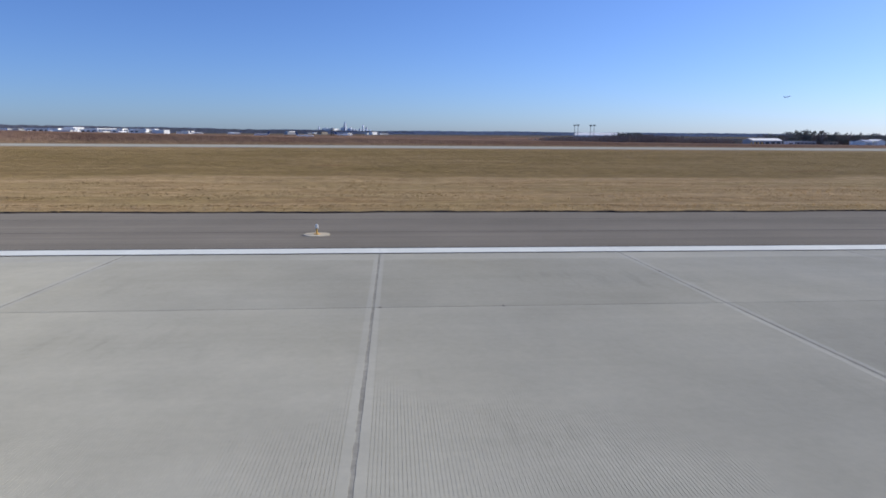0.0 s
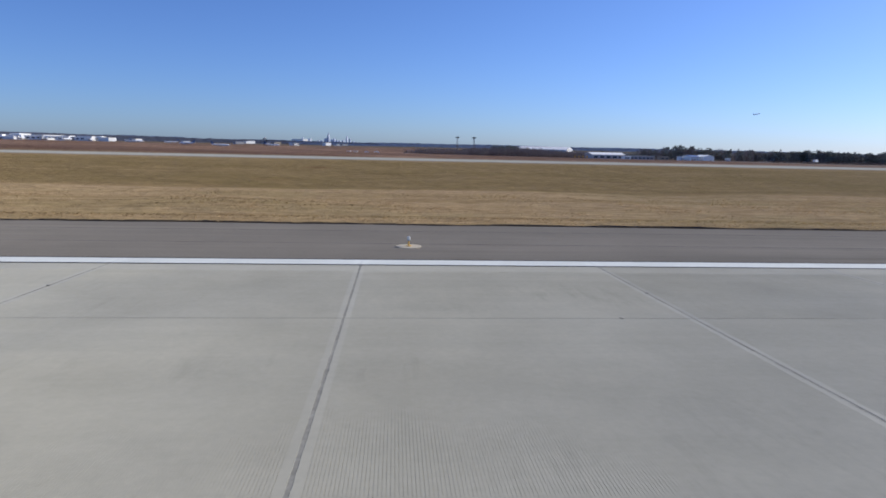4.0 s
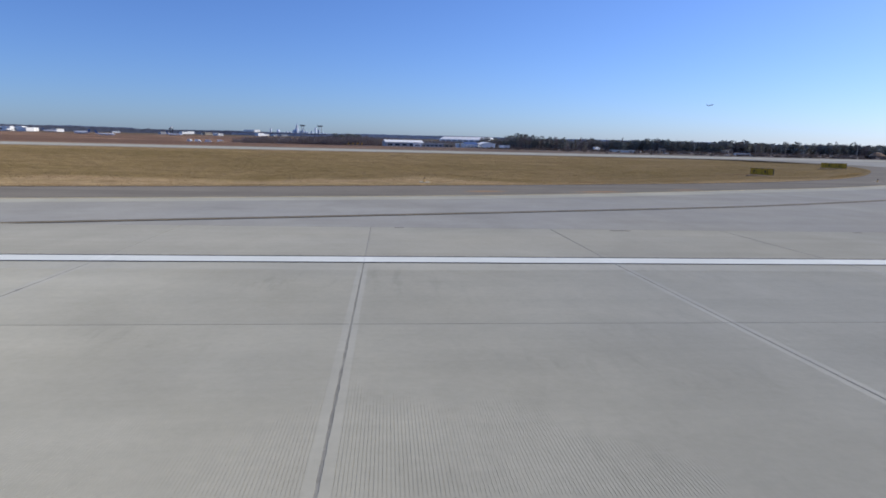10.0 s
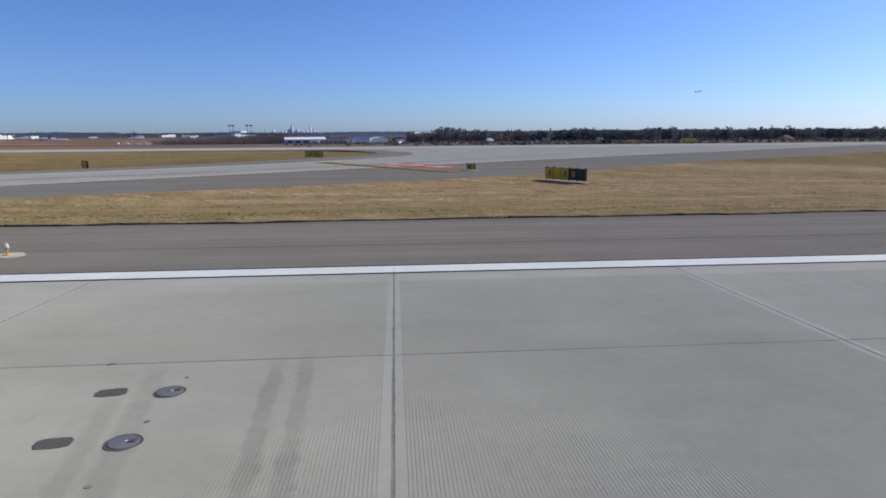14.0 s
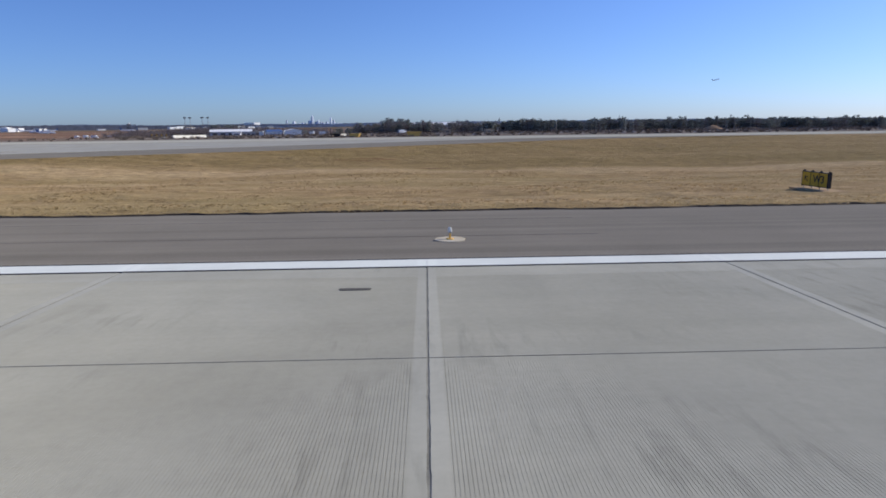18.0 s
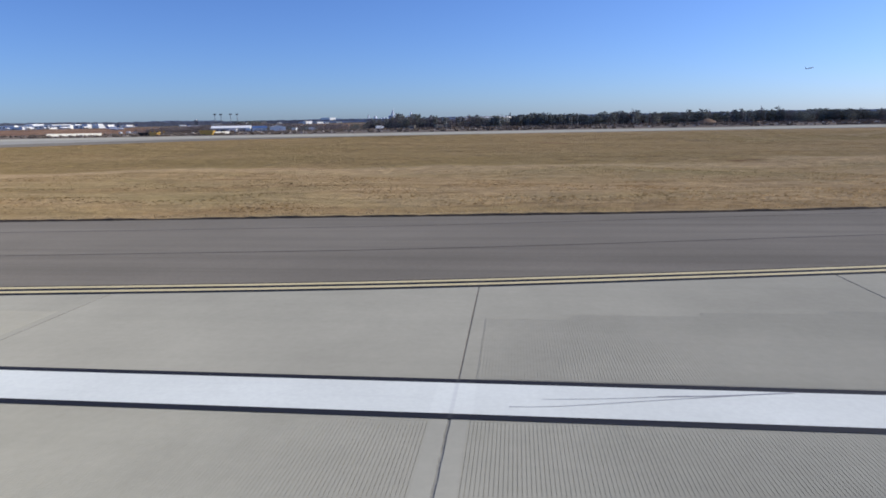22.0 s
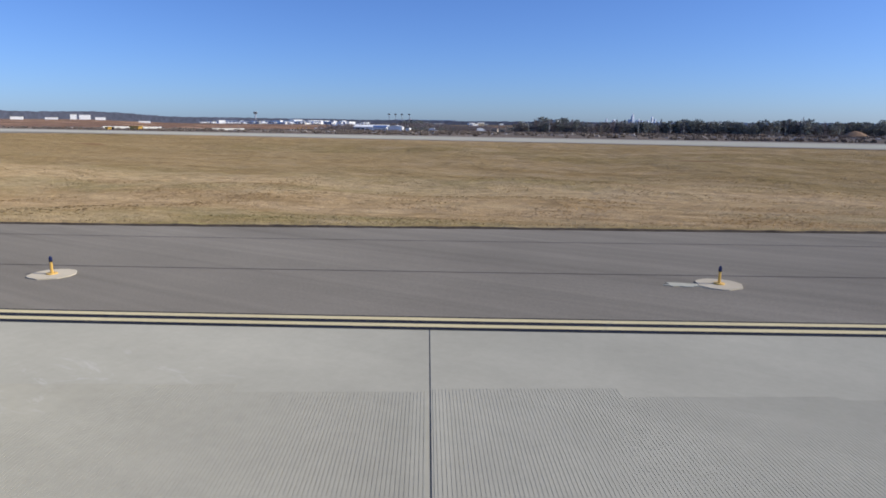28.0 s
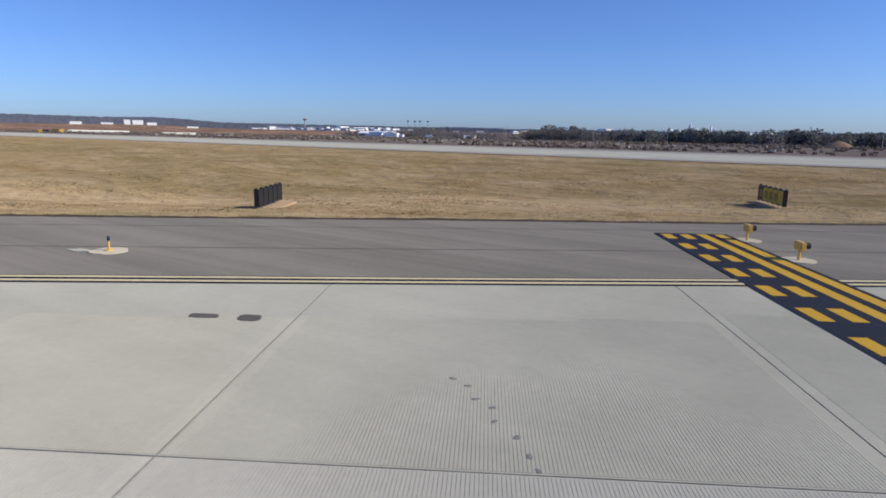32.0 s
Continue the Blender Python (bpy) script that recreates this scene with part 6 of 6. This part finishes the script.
def taxi_slab(cell, turn, cut=None, sawn=True, pale=False, begin=0.0, clear=(0.2, 0.2), plain=1.6):
    """A slab of the exit: its cell cut to the edge curve, with a sawn panel that ends in steps short of the edge."""
    poly = under_edge(cell if cut is None else cut)
    if len(poly) < 3:
        return
    poly = np.array(poly)
    area = 0.5 * abs(np.sum(poly[:, 0] * np.roll(poly[:, 1], -1) - poly[:, 1] * np.roll(poly[:, 0], -1)))
    if area < 0.6:
        return
    c = np.mean(cell, axis=0)
    ca, sa = math.cos(radians(turn)), math.sin(radians(turn))

    def local(pts):
        d = np.asarray(pts) - c
        return np.stack([d[:, 0] * ca + d[:, 1] * sa, -d[:, 0] * sa + d[:, 1] * ca], 1)
    loc = local(poly)
    ya, yb = poly[:, 1].min(), poly[:, 1].max()
    slope = (P(yb) - P(ya)) / (yb - ya)
    m = Matrix.Translation((c[0], c[1], P(ya) + slope * (c[1] - ya) + 0.004)) @ Matrix.Rotation(math.atan(slope), 4, 'X') @ pose(0, 0, 0, 0, 0, turn)
    base_mat, saw_mat = (M_SLABPALE, M_GROOVEPALE) if pale else (M_SLABTAXI, M_GROOVE)
    slab = part("slab", slab_mesh("slab", list(loc), base_mat), base_mat, taxi_road, m=m)
    full = local(cell)
    u0, u1, v0, v1 = full[:, 0].min() + clear[0], full[:, 0].max() - clear[1], full[:, 1].min() + 0.03, full[:, 1].max() - 0.03
    start = u0 + begin * (u1 - u0)
    stops = [start] + [start + (u1 - start) * f for f in (GR.uniform(0.3, 0.45), GR.uniform(0.6, 0.8), 1.0)]
    short = GR.uniform(plain, plain + 0.2)
    te = local(TC)
    te = te[np.argsort(te[:, 0])]
    V, F = [], []
    for a, b in zip(stops, stops[1:]):
        top = min(v1, min(np.interp(a, te[:, 0], te[:, 1]), np.interp(b, te[:, 0], te[:, 1])) - short - GR.uniform(0, 0.35))
        if not sawn or top - v0 < 0.5:
            continue
        p = [np.array(z) for z in ((a, v0), (b, v0), (b, top), (a, top))]
        for i in range(len(loc)):
            e = loc[(i + 1) % len(loc)] - loc[i]
            nrm = np.array([e[1], -e[0]]) / max(1e-6, np.hypot(*e))
            if nrm @ (loc.mean(0) - loc[i]) > 0:
                nrm = -nrm
            if (loc @ nrm).max() - nrm @ loc[i] > 0.02:  # an inward corner bounds nothing
                continue
            p = clip(p, nrm, nrm @ loc[i] - 0.03) if len(p) > 2 else p
        if len(p) > 2:
            lands(V, F, p, 0.0034, 0.0045, 0.038)
    if F:
        part("sawn_panel", mesh_of("sawn_panel", V, F, saw_mat), saw_mat, slab)


# slabs laid with the runway, between its edge and the turned lanes
LANE_V, U0 = -342.95, 660.85
for k in range(83, 100):
    taxi_slab([np.array(q) for q in ((SLAB * k + GT, EDGE + 0.02), (SLAB * (k + 1) - GT, EDGE + 0.02), (SLAB * (k + 1) - GT, 30.48 - GT), (SLAB * k + GT, 30.48 - GT))], 0, sawn=not 90 <= k <= 93)
JOINTS = ((700.9, 31.0, 0.0), (708.6, 31.0, 0.0), (717.8, 31.4, -0.19), (726.4, 31.5, -0.27), (734.2, 33.45, -0.27), (752, 46, 0.0))
for (xa, ya, sa_), (xb, yb, sb_) in zip(JOINTS, JOINTS[1:]):  # foot, height of the kink, lean above it
    p = [np.array(q) for q in ((xa + GT, 30.48 + GT), (xb - GT, 30.48 + GT), (xb - GT, yb), (xb - GT + sb_ * (48 - yb), 48), (xa + GT + sa_ * (48 - ya), 48), (xa + GT, ya))]
    p = clip(p, np.array([C30, S30]), U0 - 1.0 - GT)
    if len(p) > 2:
        taxi_slab(p, 0, sawn=False)
sawn = [(737.3, 30.75), (744.0, 30.75), (741.4, 35.3), (736.4, 34.3)]
V, F = [], []
lands(V, F, [np.array((x - 740.3, y - 33)) for x, y in sawn], 0.002, 0.0045, 0.038)
me = mesh_of("sawn_panel", [(x, y, z + P(y + 33) - P(33)) for x, y, z in V], F, M_GROOVE)
part("sawn_panel", me, M_GROOVE, taxi_road, m=Matrix.Translation((740.3, 33, P(33) + 0.006)))
# the sawing beside the edge stripe, stepped along its far end
V, F = [], []
za, zb = P(EDGE + 0.02), P(30.48)
for a, b, top in ((693.66, 695.15, 25.68), (695.15, 697.4, 25.98), (697.4, 699.6, 26.22), (699.6, 700.8, 26.42)):
    lands(V, F, [np.array((x - 697.2, y - 25)) for x, y in ((a, 23.02), (b, 23.02), (b, top), (a, top))], 0.002, 0.0045, 0.038)
V = [(x, y, z + (zb - za) * y / 7.6) for x, y, z in V]
part("sawn_panel", mesh_of("sawn_panel", V, F, M_GROOVE), M_GROOVE, taxi_road, m=Matrix.Translation((697.2, 25, za + (zb - za) * 2.12 / 7.6 + 0.006)))
# slabs laid along the exit; the sawing stops short of every second joint
for i in range(0, 36):
    for v0, v1 in ((-342.95, -337.2), (-348.6, -342.95), (-354.3, -348.6), (-360.0, -354.3), (-365.7, -360.0), (-371.4, -365.7)):
        u0 = U0 + SLAB * (i - 3)
        if 12 <= i < 23:  # one wide lane where the edge swings out
            if v0 > -349:
                continue
            v1 = -344.0 if v0 == -354.3 else v1
        p = []
        ua = u0 + 0.006 - (1.0 if i == 3 else 0.0)
        for u, v in ((ua, v0 + GT), (u0 + SLAB - 0.006, v0 + GT), (u0 + SLAB - 0.006, v1 - GT), (ua, v1 - GT)):
            p.append(np.array([u * C30 - v * S30, u * S30 + v * C30]))
        cell, c = p, np.mean(p, axis=0)
        if c[1] < 27 or c[0] > 930 or i < 3:
            continue
        p = clip(p, np.array([0.0, -1.0]), -30.5)
        if len(p) < 3:
            continue
        taxi_slab(cell, 30, p, pale=v0 < -355 and i >= 10, begin=0.42 if i == 17 and v1 > -349 else 0.0,
                  clear=(0.03, 0.2) if i % 2 else (0.2, 0.03), plain=2.75 if i >= 8 else 1.4)

# spalls along the joints
rnd = random.Random(77)
for i in range(90):
    x = SLAB * rnd.randrange(-2, 96)
    y = rnd.uniform(8, 21.5)
    if rnd.random() < 0.3:
        x, y = x + rnd.uniform(0, SLAB), 15.24
    part("joint_spall", disc(0.045, 0.003, n=9, wob=0.4, seed=i), M_OIL, runway, m=on_pave(x, y, rnd.uniform(0, 180), 0.002) @ Matrix.Diagonal((rnd.uniform(0.6, 1.6), rnd.uniform(0.5, 1.0), 1, 1)))
# oil drips on the exit's concrete
for i, (x, y) in enumerate(((869.6, 95.7), (869.9, 95.6), (870.2, 95.3), (870.5, 95.2), (870.7, 94.9), (871.1, 94.7), (871.4, 94.4), (871.6, 94.2))):
    part("oil_spot", disc(0.04, 0.004, n=12, wob=0.25, seed=i), M_DRIP, taxi_road, m=on_pave(x, y, 20 * i, 0.009) @ Matrix.Diagonal((1.3, 0.8, 1, 1)))

# the plan's units to metres
for ob in list(scene.objects):
    if ob.parent is None and ob.type in {'MESH', 'EMPTY'}:
        ob.matrix_basis = Matrix.Scale(UNIT, 4) @ ob.matrix_basis
